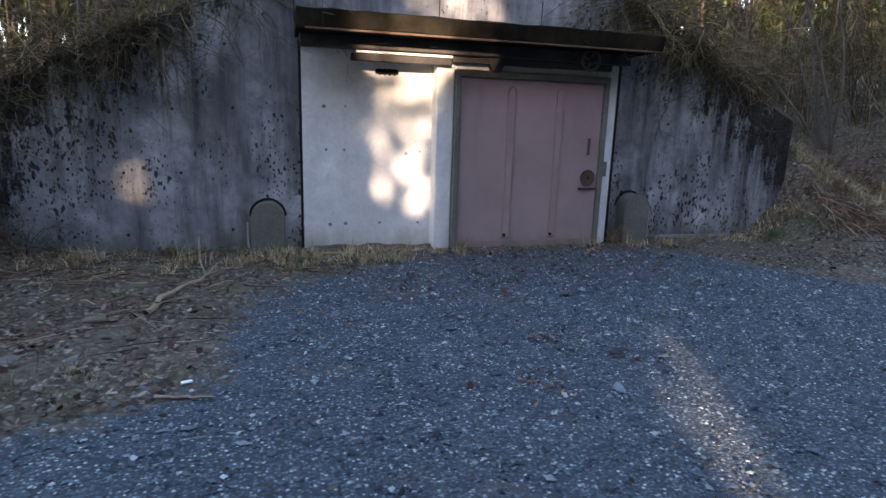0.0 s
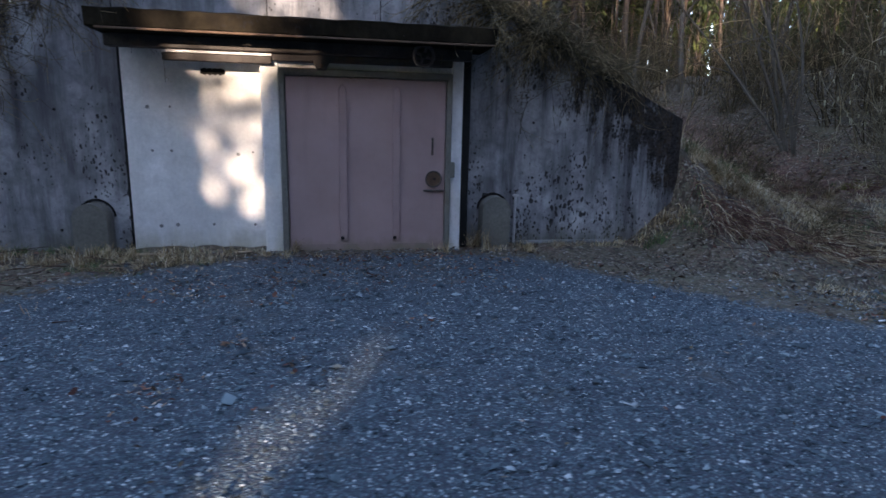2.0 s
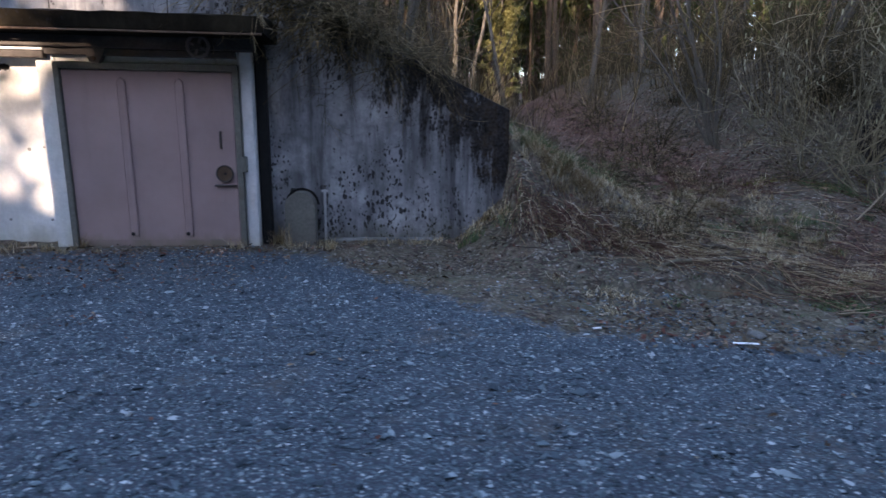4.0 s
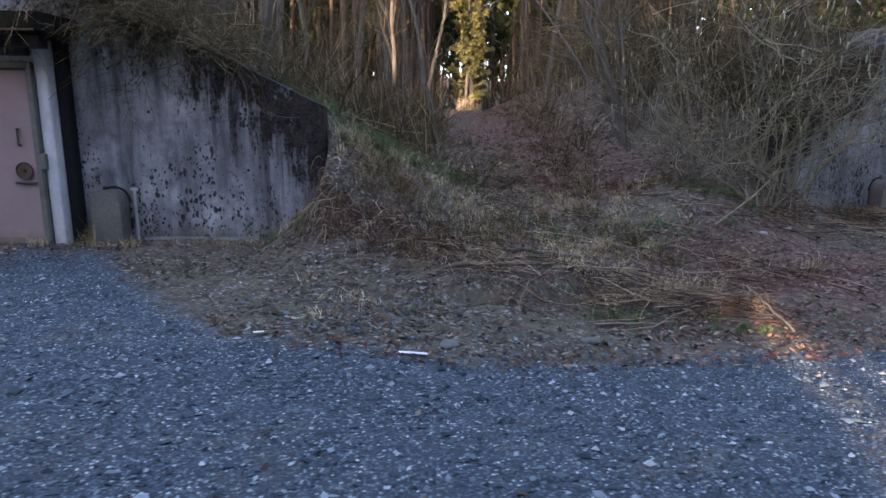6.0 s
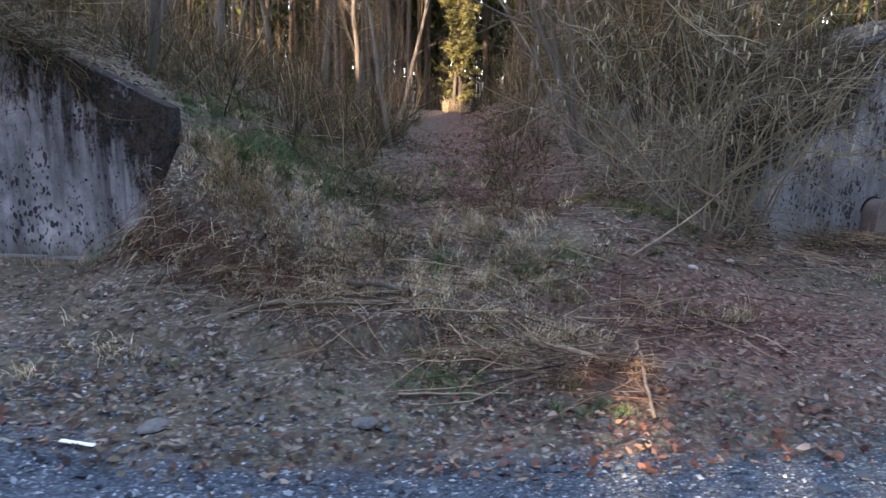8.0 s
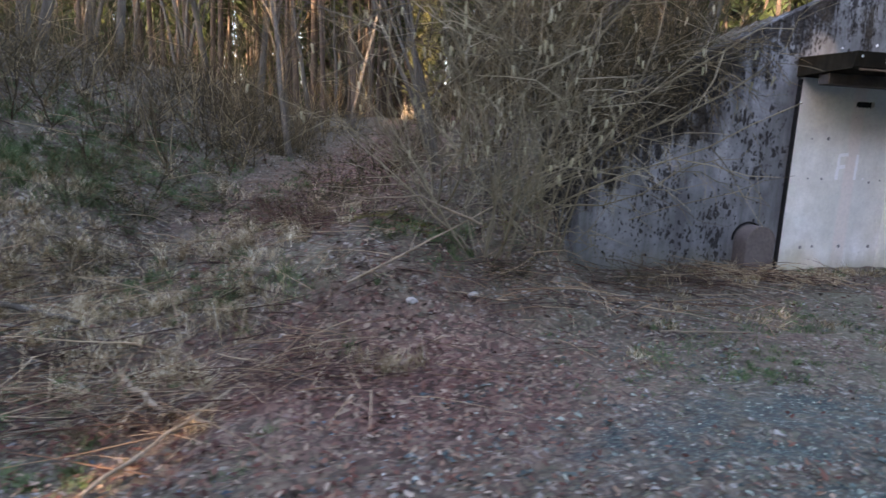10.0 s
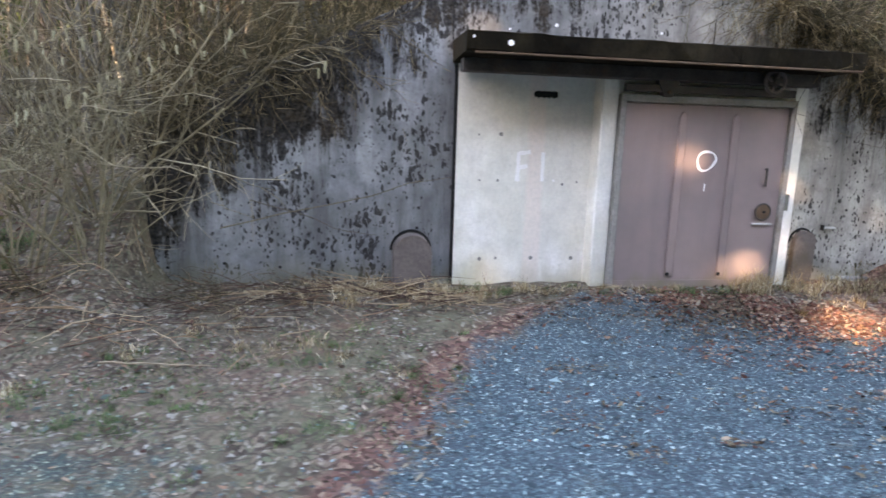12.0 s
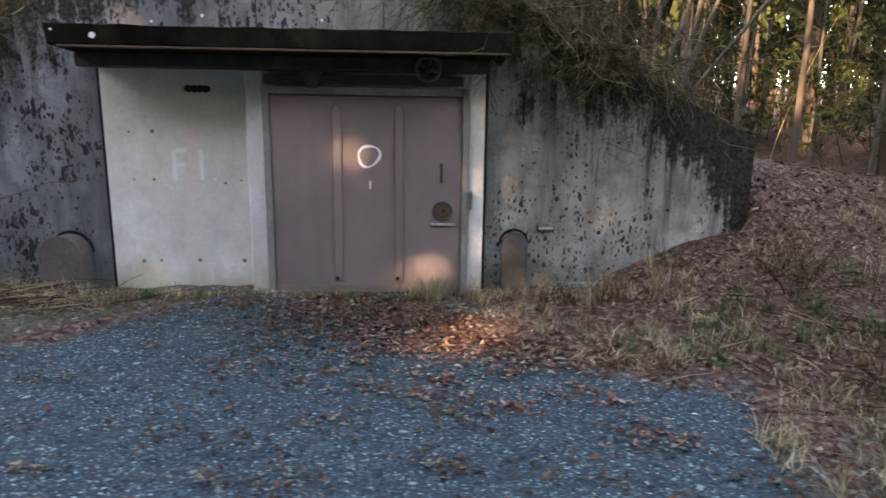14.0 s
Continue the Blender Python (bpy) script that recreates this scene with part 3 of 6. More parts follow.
# ---- the bunkers ----
def build_bunker(s, label, seed, painted):
    rng = random.Random(seed)
    wash = WHITE_AGED if painted else WHITE
    root = new("bunker")
    root.matrix_world = s["m"]
    tagged(root, label, "bunker", "earth-covered bunkers")
    fl, fr = (3.165, 5.395) if painted else (3.192, 5.342)      # outer edges of the door frame
    X = lambda x: x - 3.37          # plan figures are given from the first bunker's own corner
    # headwall with sloping wings
    flat = (CREST - END_TOP) / RAKE
    out = [(-HALF, -0.4), (HALF, -0.4), (HALF, END_TOP), (HALF - flat, CREST), (-HALF + flat, CREST), (-HALF, END_TOP)]
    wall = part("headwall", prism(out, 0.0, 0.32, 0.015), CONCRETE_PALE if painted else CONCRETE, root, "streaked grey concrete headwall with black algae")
    # formwork tie holes
    hole = disc(0.018, 0.006, Matrix.Rotation(math.pi / 2, 4, "X"), 10)
    hm = part("tie_hole", hole, DARK_HOLE, wall)
    hm.location = (X(0.9), -0.002, 0.75)
    for gx in (-1.9, -1.3, -0.7, -0.1, 0.5, 6.6, 7.2, 7.8, 8.4):
        for gz in (0.3, 1.05, 1.8, 2.5):
            if gz < END_TOP + RAKE * (HALF - abs(X(gx))) - 0.3 and rng.random() < 0.75:
                o = new("tie_hole", hm.data)
                o.parent = wall
                o.location = (X(gx) + rng.uniform(-0.04, 0.04), -0.002, gz + rng.uniform(-0.03, 0.03))
    # upright formwork joints
    for x, z0, z1 in ((1.27, 2.84, 3.66), (3.05, 2.86, 3.3), (4.45, 2.86, 3.3)):
        part("formwork_joint", boxed(X(x) - 0.006, X(x) + 0.006, -0.004, 0.004, z0, z1), DARK_HOLE, wall)
    part("footing", boxed(X(6.4), X(7.8), -0.13, -0.002, -0.2, 0.14, bev=0.02), CONCRETE, root, "stained concrete footing ledge")
    if painted:
        for px, py, pz, pr in ((-1.65, -0.858, 2.755, 0.03), (-2.03, -0.862, 2.80, 0.014), (-0.9, -0.004, 3.12, 0.02), (-1.45, -0.004, 3.05, 0.014), (0.4, -0.004, 3.1, 0.016)):
            part("paint_spot", disc(pr, 0.006, Matrix.Translation((px, py, pz)) @ Matrix.Rotation(math.pi / 2, 4, "X"), 11), CHALK, wall)
    # whitewashed panel with its vent
    x0, x1, v0, v1 = X(1.335), X(2.97), X(2.23), X(2.535)
    vz = 2.34 if painted else 2.305
    bm = bmesh.new()
    gx, gz = (x0, v0, v1, x1), (-0.1, vz - 0.045, vz + 0.045, 2.64)
    grid = [[bm.verts.new((x, -0.055, z)) for z in gz] for x in gx]
    cells = [bm.faces.new((grid[i][j], grid[i + 1][j], grid[i + 1][j + 1], grid[i][j + 1])) for i in range(3) for j in range(3) if (i, j) != (1, 1)]
    ext = bmesh.ops.extrude_face_region(bm, geom=cells)["geom"]
    bmesh.ops.translate(bm, vec=(0, 0.052, 0), verts=[e for e in ext if isinstance(e, bmesh.types.BMVert)])
    panel = part("panel", bm, wash, root, "whitewashed concrete panel with drill holes and streaks")
    bm = bmesh.new()
    for i in range(5):
        cx, cz = v0 + 0.0305 + 0.061 * i, vz
        sq, ci = [], []
        for j in range(16):
            a = 2 * math.pi * j / 16
            c, sn = math.cos(a), math.sin(a)
            k = min(0.0307 / max(abs(c), 1e-6), 0.0455 / max(abs(sn), 1e-6))
            sq.append(bm.verts.new((cx + k * c, -0.054, cz + k * sn)))
            r = 0.030 + rng.uniform(-0.002, 0.001)
            ci.append(bm.verts.new((cx + r * c, -0.054, cz + 1.15 * r * sn)))
        for j in range(16):
            turn = 2 * math.pi * (j + 0.5) / 16
            if abs(math.sin(turn)) < 0.85 and (math.cos(turn) > 0 and i < 4 or math.cos(turn) < 0 and i > 0):
                continue
            bm.faces.new((sq[j], sq[(j + 1) % 16], ci[(j + 1) % 16], ci[j]))
    part("vent", bm, wash, panel, "drilled row of round vent holes")
    # near-black sheet that stands in for the shade inside the vent holes
    part("vent_back", boxed(v0 - 0.01, v1 + 0.01, -0.003, -0.0005, vz - 0.06, vz + 0.06), DARK_HOLE, panel)
    for hx, hz in ((1.622, 1.333), (1.844, 1.333), (1.857, 0.397), (1.66, 0.385), (2.30, 0.40), (2.812, 0.396), (2.64, 1.30), (2.82, 1.33), (1.60, 1.86), (1.86, 1.87)):
        r = rng.choice((0.013, 0.017, 0.024))
        h = part("tie_hole", disc(r, 0.006, Matrix.Translation((X(hx), -0.056, hz)) @ Matrix.Rotation(math.pi / 2, 4, "X"), 12), HOLE_STAIN, panel)
    part("panel_joint", boxed(X(1.302), X(1.335), -0.05, -0.002, 0.0, 2.62), DARK_HOLE, panel)
    # piers and lintel round the door
    part("pier", boxed(X(2.97), X(fl - 0.002), -0.30, -0.003, -0.15, 2.64, bev=0.012), wash, root, "whitewashed concrete pier")
    part("jamb", boxed(X(fr + 0.003), X(5.575 if painted else 5.495), -0.30, -0.003, -0.15, 2.64, bev=0.012), wash, root, "chipped whitewashed concrete jamb")
    part("jamb_joint", boxed(X(5.577 if painted else 5.497), X(5.625 if painted else 5.63), -0.16, -0.002, -0.05, 2.64, bev=0.02), DARK_HOLE, root)
    part("lintel", boxed(X(fl), X(fr), -0.28, -0.003, 2.33, 2.64), wash, root, "whitewashed concrete lintel")
    part("sill", boxed(X(3.0), X(5.49), -0.42, -0.003, -0.2, 0.085, bev=0.012), CONCRETE, root)
    # canopy slab with a drip edge
    out = [(-0.86, 2.85), (-0.83, 2.68), (-0.80, 2.66), (-0.003, 2.65), (-0.003, 2.89), (-0.80, 2.865)]
    bm = bmesh.new()
    cols = []
    n = 24
    for i in range(n + 1):
        x = X(1.27) + (X(5.77) - X(1.27)) * i / n
        cols.append([bm.verts.new((x, y + rng.uniform(-0.012, 0.012) * (y < -0.1), z + rng.uniform(-0.008, 0.010))) for y, z in out])
    for a, b in zip(cols, cols[1:]):
        for j in range(6):
            bm.faces.new((a[j], a[(j + 1) % 6], b[(j + 1) % 6], b[j]))
    bm.faces.new(cols[0])
    bm.faces.new(cols[-1][::-1])
    canopy = part("canopy", bm, CONCRETE_CANOPY, root, "moss-grown dark concrete canopy slab")
    part("drip_edge", boxed(X(1.36), X(5.75), -0.845, -0.815, 2.643, 2.667, bev=0.006), STEEL_RUST, canopy)
    # rail casing and roller rail under the canopy
    rail = part("rail_casing", boxed(X(1.31), X(5.56), -0.47, -0.305, 2.515, 2.655, bev=0.01), STEEL_DARK, root, "dark steel rail casing under the canopy")
    if painted:
        part("rail", boxed(X(3.2), X(5.33), -0.40, -0.31, 2.39, 2.475, bev=0.008), STEEL_DARK, root, "dark steel roller rail")
    else:
        part("rail", boxed(X(3.13), X(5.33), -0.40, -0.31, 2.432, 2.512, bev=0.008), STEEL_DARK, root, "dark steel roller rail")
        part("rail", boxed(X(1.9), X(3.12), -0.40, -0.31, 2.39, 2.475, bev=0.008), STEEL_DARK, root, "dark steel roller rail")
        part("rail_flange", boxed(X(1.95), X(3.128), -0.415, -0.312, 2.478, 2.510, bev=0.004), wash, rail, "whitewashed top flange of the rail")
    # hanger bracket
    bx = X(3.705)
    br = part("bracket", prism([(bx - 0.15, 2.53), (bx - 0.05, 2.34), (bx + 0.05, 2.34), (bx + 0.15, 2.53)], -0.42, -0.33, 0.008), STEEL_DARK, root, "triangular steel door hanger")
    part("bolt", disc(0.022, 0.03, Matrix.Translation((bx, -0.43, 2.39)) @ Matrix.Rotation(math.pi / 2, 4, "X"), 8), STEEL_RUST, br)
    # pulley wheel
    wx, wz = X(4.94), 2.546
    wheel = part("pulley_wheel", ring(0.122, 0.021), HOOD_BROWN, root, "spoked iron pulley wheel", True)
    wheel.location = (wx, -0.52, wz)
    for a in (20, 110):
        bm = bmesh.new()
        bmesh.ops.create_cube(bm, size=1, matrix=Matrix.Rotation(radians(a), 4, "Y") @ Matrix.Diagonal((0.235, 0.022, 0.03, 1)))
        part("spoke", bm, HOOD_BROWN, wheel)
    part("hub", disc(0.035, 0.09, Matrix.Rotation(math.pi / 2, 4, "X"), 14), STEEL_DARK, wheel)
    part("axle_arm", boxed(wx - 0.03, wx + 0.03, -0.50, -0.31, wz - 0.03, wz + 0.03, bev=0.006), STEEL_DARK, root)
    # door: angle-steel frame, leaf with ribs, lock
    door = part("door", boxed(X(fl + 0.076), X(fr - 0.077), -0.345, -0.29, 0.09, 2.268, bev=0.008), DOOR_FADED if painted else DOOR, root, "mauve-brown painted steel door with pressed ribs, shut")
    part("frame_post", boxed(X(fl), X(fl + 0.07), -0.375, -0.29, -0.05, 2.345, bev=0.008), FRAME_GREY if painted else HOOD, door)
    part("frame_post", boxed(X(fr - 0.07), X(fr), -0.37, -0.29, 0.0, 2.345, bev=0.008), FRAME_GREY if painted else HOOD, door)
    part("frame_head", boxed(X(fl), X(fr), -0.372, -0.285, 2.278, 2.36, bev=0.006), FRAME_GREY if painted else HOOD, door)
    part("kick_plate", boxed(X(fl + 0.076), X(fr - 0.077), -0.352, -0.346, 0.092, 0.18, bev=0.002), DOOR_FADED if painted else DOOR, door)
    for rx in (3.955, 4.632):
        part("rib", prism([(X(rx) - 0.05, 0.22), (X(rx) + 0.05, 0.22), (X(rx) + 0.05, 2.14), (X(rx), 2.20), (X(rx) - 0.05, 2.14)], -0.362, -0.344, 0.016), DOOR_FADED if painted else DOOR, door)
        part("drain_hole", disc(0.024, 0.008, Matrix.Translation((X(rx) - 0.02, -0.362, 0.258)) @ Matrix.Rotation(math.pi / 2, 4, "X"), 10), DARK_HOLE, door)
    lx, lz = X(5.115), 1.03
    rot = Matrix.Rotation(math.pi / 2, 4, "X")
    lock = part("lock_plate", disc(0.10, 0.02, Matrix.Translation((lx, -0.352, lz)) @ rot, 28), STEEL_RUST, door, "round rusty lock plate")
    part("lock_rim", ring(0.10, 0.010), STEEL_DARK, lock).location = (lx, -0.362, lz)
    part("keyhole", disc(0.016, 0.02, Matrix.Translation((lx + 0.01, -0.365, lz)) @ rot, 10), DARK_HOLE, lock)
    part("latch_bar", boxed(lx - 0.13, lx + 0.14, -0.37, -0.345, 0.868, 0.892, bev=0.004), GALV if painted else STEEL_DARK, door)
    hb = bmesh.new()
    box(hb, lx - 0.034, lx - 0.010, -0.385, -0.368, 1.34, 1.56, 0.004)
    for hz in (1.345, 1.54):
        box(hb, lx - 0.036, lx - 0.008, -0.37, -0.34, hz, hz + 0.016)
    part("pull_handle", hb, STEEL_DARK, door, "upright iron pull handle")
    part("hinge", boxed(X(fr - 0.017), X(fr + 0.053), -0.37, -0.305, 1.05, 1.25, bev=0.008), HOOD, door)
    # vent hoods at the foot of the wings
    for hx, w, h, d in ((0.833, 0.225, 0.70, 0.26), (5.99, 0.155, 0.755, 0.1)) if painted else ((0.898, 0.20, 0.69, 0.26), (6.02, 0.20, 0.785, 0.26)):
        arch = lambda rr, top: [(X(hx) - rr, -0.1), (X(hx) + rr, -0.1)] + [(X(hx) + rr * math.cos(a), top - w + rr * math.sin(a)) for a in (math.pi * i / 14 for i in range(15))]
        hood = part("vent_hood", prism(arch(w, h), -d, -0.02, 0.012), HOOD_BROWN if painted else HOOD, root, "arched brownish-grey sheet-metal vent hood")
        r2 = ring(w + 0.012, 0.014, 20, 6, math.pi)
        bmesh.ops.translate(r2, vec=(X(hx), -0.01, h - w + 0.01), verts=r2.verts)
        part("arch_edge", r2, DARK_HOLE, hood)
        part("hood_rim", ring(w - 0.006, 0.007, 20, 6, math.pi), HOOD_BROWN if painted else HOOD, hood).location = (X(hx), -d + 0.002, h - w)
    if not painted:
        px = X(6.33)
        pipe = part("standpipe", disc(0.018, 0.82, Matrix.Translation((px, -0.08, 0.40)), 10), GALV, root, "galvanised standpipe with a tap")
        part("tap", boxed(px - 0.045, px + 0.045, -0.105, -0.06, 0.77, 0.80, bev=0.006), GALV, pipe)
        part("tap_wheel", disc(0.03, 0.015, Matrix.Translation((px, -0.08, 0.855)), 12), STEEL_DARK, pipe)
        part("tap_stem", disc(0.008, 0.07, Matrix.Translation((px, -0.08, 0.82)), 8), STEEL_DARK, pipe)
        part("drain_pipe", disc(0.014, 0.36, Matrix.Translation((X(0.655), -0.06, 0.25)), 10), GALV, root)
    else:
        bx = X(6.36)
        br = part("wall_bracket", boxed(bx - 0.09, bx + 0.09, -0.05, 0.0, 0.78, 0.805, bev=0.005), GALV, root)
        part("bracket_peg", boxed(bx - 0.10, bx - 0.085, -0.05, 0.0, 0.76, 0.83), DARK_HOLE, br)
        # hand-sprayed letters on the panel and a ring on the door

        def stroke(x0, z0, x1, z1, y, w, owner, name):
            bm = bmesh.new()
            dx, dz = x1 - x0, z1 - z0
            ln = math.hypot(dx, dz)
            nx, nz = -dz / ln * w / 2, dx / ln * w / 2
            steps = 7
            prev = None
            for i in range(steps + 1):
                t = i / steps
                wob = 0.8 + 0.35 * rng.random()
                c = (x0 + dx * t + rng.uniform(-0.002, 0.002), z0 + dz * t + rng.uniform(-0.002, 0.002))
                pair = (bm.verts.new((c[0] + nx * wob, y, c[1] + nz * wob)), bm.verts.new((c[0] - nx * wob, y, c[1] - nz * wob)))
                if prev:
                    bm.faces.new((prev[0], prev[1], pair[1], pair[0]))
                prev = pair
            part(name, bm, CHALK, owner)
        f0 = X(2.08)
        for a in ((0, 1.325, 0.006, 1.67), (0.006, 1.655, 0.15, 1.675), (0.005, 1.49, 0.12, 1.51)):
            stroke(f0 + a[0], a[1], f0 + a[2], a[3], -0.0585, 0.05, panel, "sprayed_letter_f")
        stroke(f0 + 0.303, 1.675, f0 + 0.305, 1.33, -0.0585, 0.046, panel, "sprayed_letter_i")
        part("sprayed_dot", disc(0.014, 0.003, Matrix.Translation((f0 + 0.447, -0.058, 1.345)) @ rot, 10), CHALK, panel)
        bm = bmesh.new()
        vs = []
        for i in range(32):
            a = 2 * math.pi * i / 32
            for r in (0.104 + 0.008 * math.sin(3 * a), 0.133 + 0.008 * math.sin(3 * a + 1)):
                vs.append(bm.verts.new((X(4.30) + 0.98 * r * math.cos(a) + 0.015 * math.sin(a), -0.3475, 1.63 + 0.95 * r * math.sin(a))))
        for i in range(32):
            j = (i + 1) % 32
            bm.faces.new((vs[2 * i], vs[2 * i + 1], vs[2 * j + 1], vs[2 * j]))
        part("sprayed_ring", bm, CHALK, door)
        stroke(X(4.31), 1.36, X(4.31), 1.27, -0.3475, 0.016, door, "sprayed_mark")
    return root


build_bunker(SITES[0], "earth-covered concrete bunker with a mauve steel door", 5, False)
build_bunker(SITES[1], "earth-covered concrete bunker with sprayed lettering beside its door", 9, True)


# ---- trees and shrubs ----
def add_part(name, chunks, mat, parent, label="", smooth=False, stuff=False):
    ob = link_part(name, mesh_np(name, *joined(chunks), smooth), mat, parent, label)
    return tagged(ob, kind="stuff") if stuff else ob


def needle_sprays(rng, P, per, size):
    """Small flat sprays along polylines."""
    n, k = P.shape[:2]
    idx = np.repeat(np.arange(n), per)
    t = rng.uniform(0.15, 1.0, len(idx)) * (k - 1)
    i = np.minimum(t.astype(int), k - 2)
    f = (t - i)[:, None]
    c = P[idx, i] * (1 - f) + P[idx, i + 1] * f
    d = P[idx, i + 1] - P[idx, i]
    d /= np.linalg.norm(d, axis=1, keepdims=True) + 1e-9
    d = d + rng.normal(0, 0.6, d.shape)
    d[:, 2] -= 0.15
    d /= np.linalg.norm(d, axis=1, keepdims=True)
    side = np.cross(d, rng.normal(0, 0.35, d.shape) + np.array([0, 0, 1.0]))
    side /= np.linalg.norm(side, axis=1, keepdims=True) + 1e-9
    L = size * rng.uniform(0.6, 1.3, (len(idx), 1))
    W = L * 0.17
    V = np.stack([c, c + d * L * 0.45 + side * W, c + d * L, c + d * L * 0.5 - side * W], 1)
    return V.reshape(-1, 3), np.arange(len(idx) * 4).reshape(-1, 4)


def make_conifer(name, seed, height, lowest, spread, needles, label, bark, density=7, spray=0.5):
    rng = np.random.default_rng(seed)
    root = new(name)
    lean = np.array([rng.normal(0, 0.02), rng.normal(0, 0.02), 1.0])
    trunk = canes(rng, np.zeros((1, 3)), lean[None], np.array([height]), 12, 0.012, 0)
    r = height * 0.0082
    add_part("trunk", [tubes(trunk, taper(1, 12, r, r * 0.15), 8)], bark, root, smooth=True)
    zs = np.sort(rng.uniform(lowest, height * 0.98, int((height - lowest) * 7)))
    t = zs / height * 11
    i = np.minimum(t.astype(int), 10)
    s = trunk[0, i] + (trunk[0, i + 1] - trunk[0, i]) * (t - i)[:, None]
    a = rng.uniform(0, 2 * np.pi, len(zs))
    ln = spread * (1.05 - (zs - lowest) / (height - lowest)) ** 0.8 * rng.uniform(0.6, 1.1, len(zs)) + 0.15
    limbs = canes(rng, s, np.stack([np.cos(a), np.sin(a), rng.uniform(-0.15, 0.3, len(zs))], 1), ln, 5, 0.08, 0.05)
    dead = canes(rng, np.stack([np.zeros(14), np.zeros(14), rng.uniform(1, max(lowest, 1.5), 14)], 1), np.stack([np.cos(np.arange(14) * 2.4), np.sin(np.arange(14) * 2.4), np.full(14, 0.1)], 1), rng.uniform(0.3, 1.0, 14), 4, 0.12, 0.05)
    add_part("limbwork", [tubes(limbs, taper(len(limbs), 5, 0.018, 0.004)), tubes(dead, taper(14, 4, 0.012, 0.003))], bark, root, stuff=True)
    side = offshoots(rng, limbs, 4, 0.2, 1.0, 0.35 * spread ** 0.5, 3, 0.2, 0.06)
    add_part("crown", [needle_sprays(rng, limbs, density, spray), needle_sprays(rng, side, max(2, density // 3), spray)], needles, root, stuff=True)
    tagged(root, label, "tree", "woodland trees")
    return root


def make_broadleaf(seed, height, stems, label):
    rng = np.random.default_rng(seed)
    root = new("bare_tree")
    a = rng.uniform(0, 2 * np.pi, stems)
    tilt = rng.uniform(0.05, 0.38 if stems > 1 else 0.08, stems)
    trunks = canes(rng, np.stack([0.12 * np.cos(a), 0.12 * np.sin(a), np.full(stems, -0.15)], 1), np.stack([np.cos(a) * tilt, np.sin(a) * tilt, np.ones(stems)], 1), height * rng.uniform(0.75, 1.05, stems), 11, 0.05, 0)
    r = (0.012 if stems == 1 else 0.0075) * height
    for q in trunks:
        add_part("trunk", [tubes(q[None], taper(1, 11, r * rng.uniform(0.6, 1.1), 0.012), 7)], BARK, root, smooth=True)
    limbs = offshoots(rng, trunks, 22 if stems == 1 else 9, 0.2, 1.0, height * 0.3, 6, 0.13, -0.02)
    shoots = offshoots(rng, limbs, 4, 0.2, 1.0, height * 0.12, 4, 0.15, 0)
    add_part("limbwork", [tubes(limbs, taper(len(limbs), 6, 0.02, 0.004), 3)], BARK, root, stuff=True)
    twigs = offshoots(rng, shoots, 2, 0.2, 1.0, height * 0.06, 2, 0.15, 0)
    add_part("crown", [tubes(shoots, taper(len(shoots), 4, 0.007, 0.003)), tubes(twigs, taper(len(twigs), 2, 0.004, 0.002))], TWIG, root, stuff=True)
    tagged(root, label, "tree", "woodland trees")
    return root


def make_shrub(name, seed, height, stems, spread, twigs_per, mat, label, catkins=0, droop=0.02, thick=0.011):
    rng = np.random.default_rng(seed)
    root = new(name)
    a = rng.uniform(0, 2 * np.pi, stems)
    tl = np.abs(rng.normal(0, spread, stems))
    P = canes(rng, np.stack([0.25 * np.cos(a) * rng.random(stems), 0.25 * np.sin(a) * rng.random(stems), np.full(stems, -0.1)], 1),
              np.stack([np.cos(a) * tl, np.sin(a) * tl, np.ones(stems)], 1), height * rng.uniform(0.6, 1.1, stems), 8, 0.2 if catkins else 0.13, droop)
    if catkins:
        for q in P:
            add_part("stem", [tubes(q[None], taper(1, 8, thick * rng.uniform(0.6, 1.5), 0.004), 5)], mat, root)
    else:
        add_part("stemwork", [tubes(P, taper(stems, 8, thick * rng.uniform(0.5, 1.2, stems), 0.004), 4)], mat, root, stuff=True)
    S = offshoots(rng, P, 8 if catkins else 6, 0.12, 1.0, height * (0.27 if catkins else 0.36), 4, 0.24, droop, 1.6)
    kt = 3 if catkins else 2
    T = offshoots(rng, S, twigs_per, 0.15, 1.0, height * 0.12, kt, 0.25, droop, 1.5)
    add_part("crown", [tubes(S, taper(len(S), 4, 0.0065, 0.0028)), tubes(T, taper(len(T), kt, 0.0036, 0.002))], mat, root, stuff=True)
    if catkins:
        ends = T[:, -1][rng.integers(0, len(T), catkins)]
        ends = ends[ends[:, 2] > 1.1]
        C = np.stack([ends, ends + rng.normal(0, 0.004, ends.shape) - [0, 0, 0.02], ends + rng.normal(0, 0.008, ends.shape) - [0, 0, 0.085]], 1)
        add_part("catkin_bloom", [tubes(C, np.tile([0.010, 0.013, 0.007], (len(C), 1)), 4)], CATKIN, root, "pale hanging catkins", stuff=True)
    tagged(root, label, "shrub", "bare shrubs")
    return root


def put(template, x, y, rz, s=1.0, dz=0.0, tilt=(0, 0)):
    m = Matrix.LocRotScale((x, y, float(land(x, y)) + dz), Euler((tilt[0], tilt[1], rz)), (s, s, s))
    o = copy_thing(template, m)
    o.scale = (s, s, s)
    return o


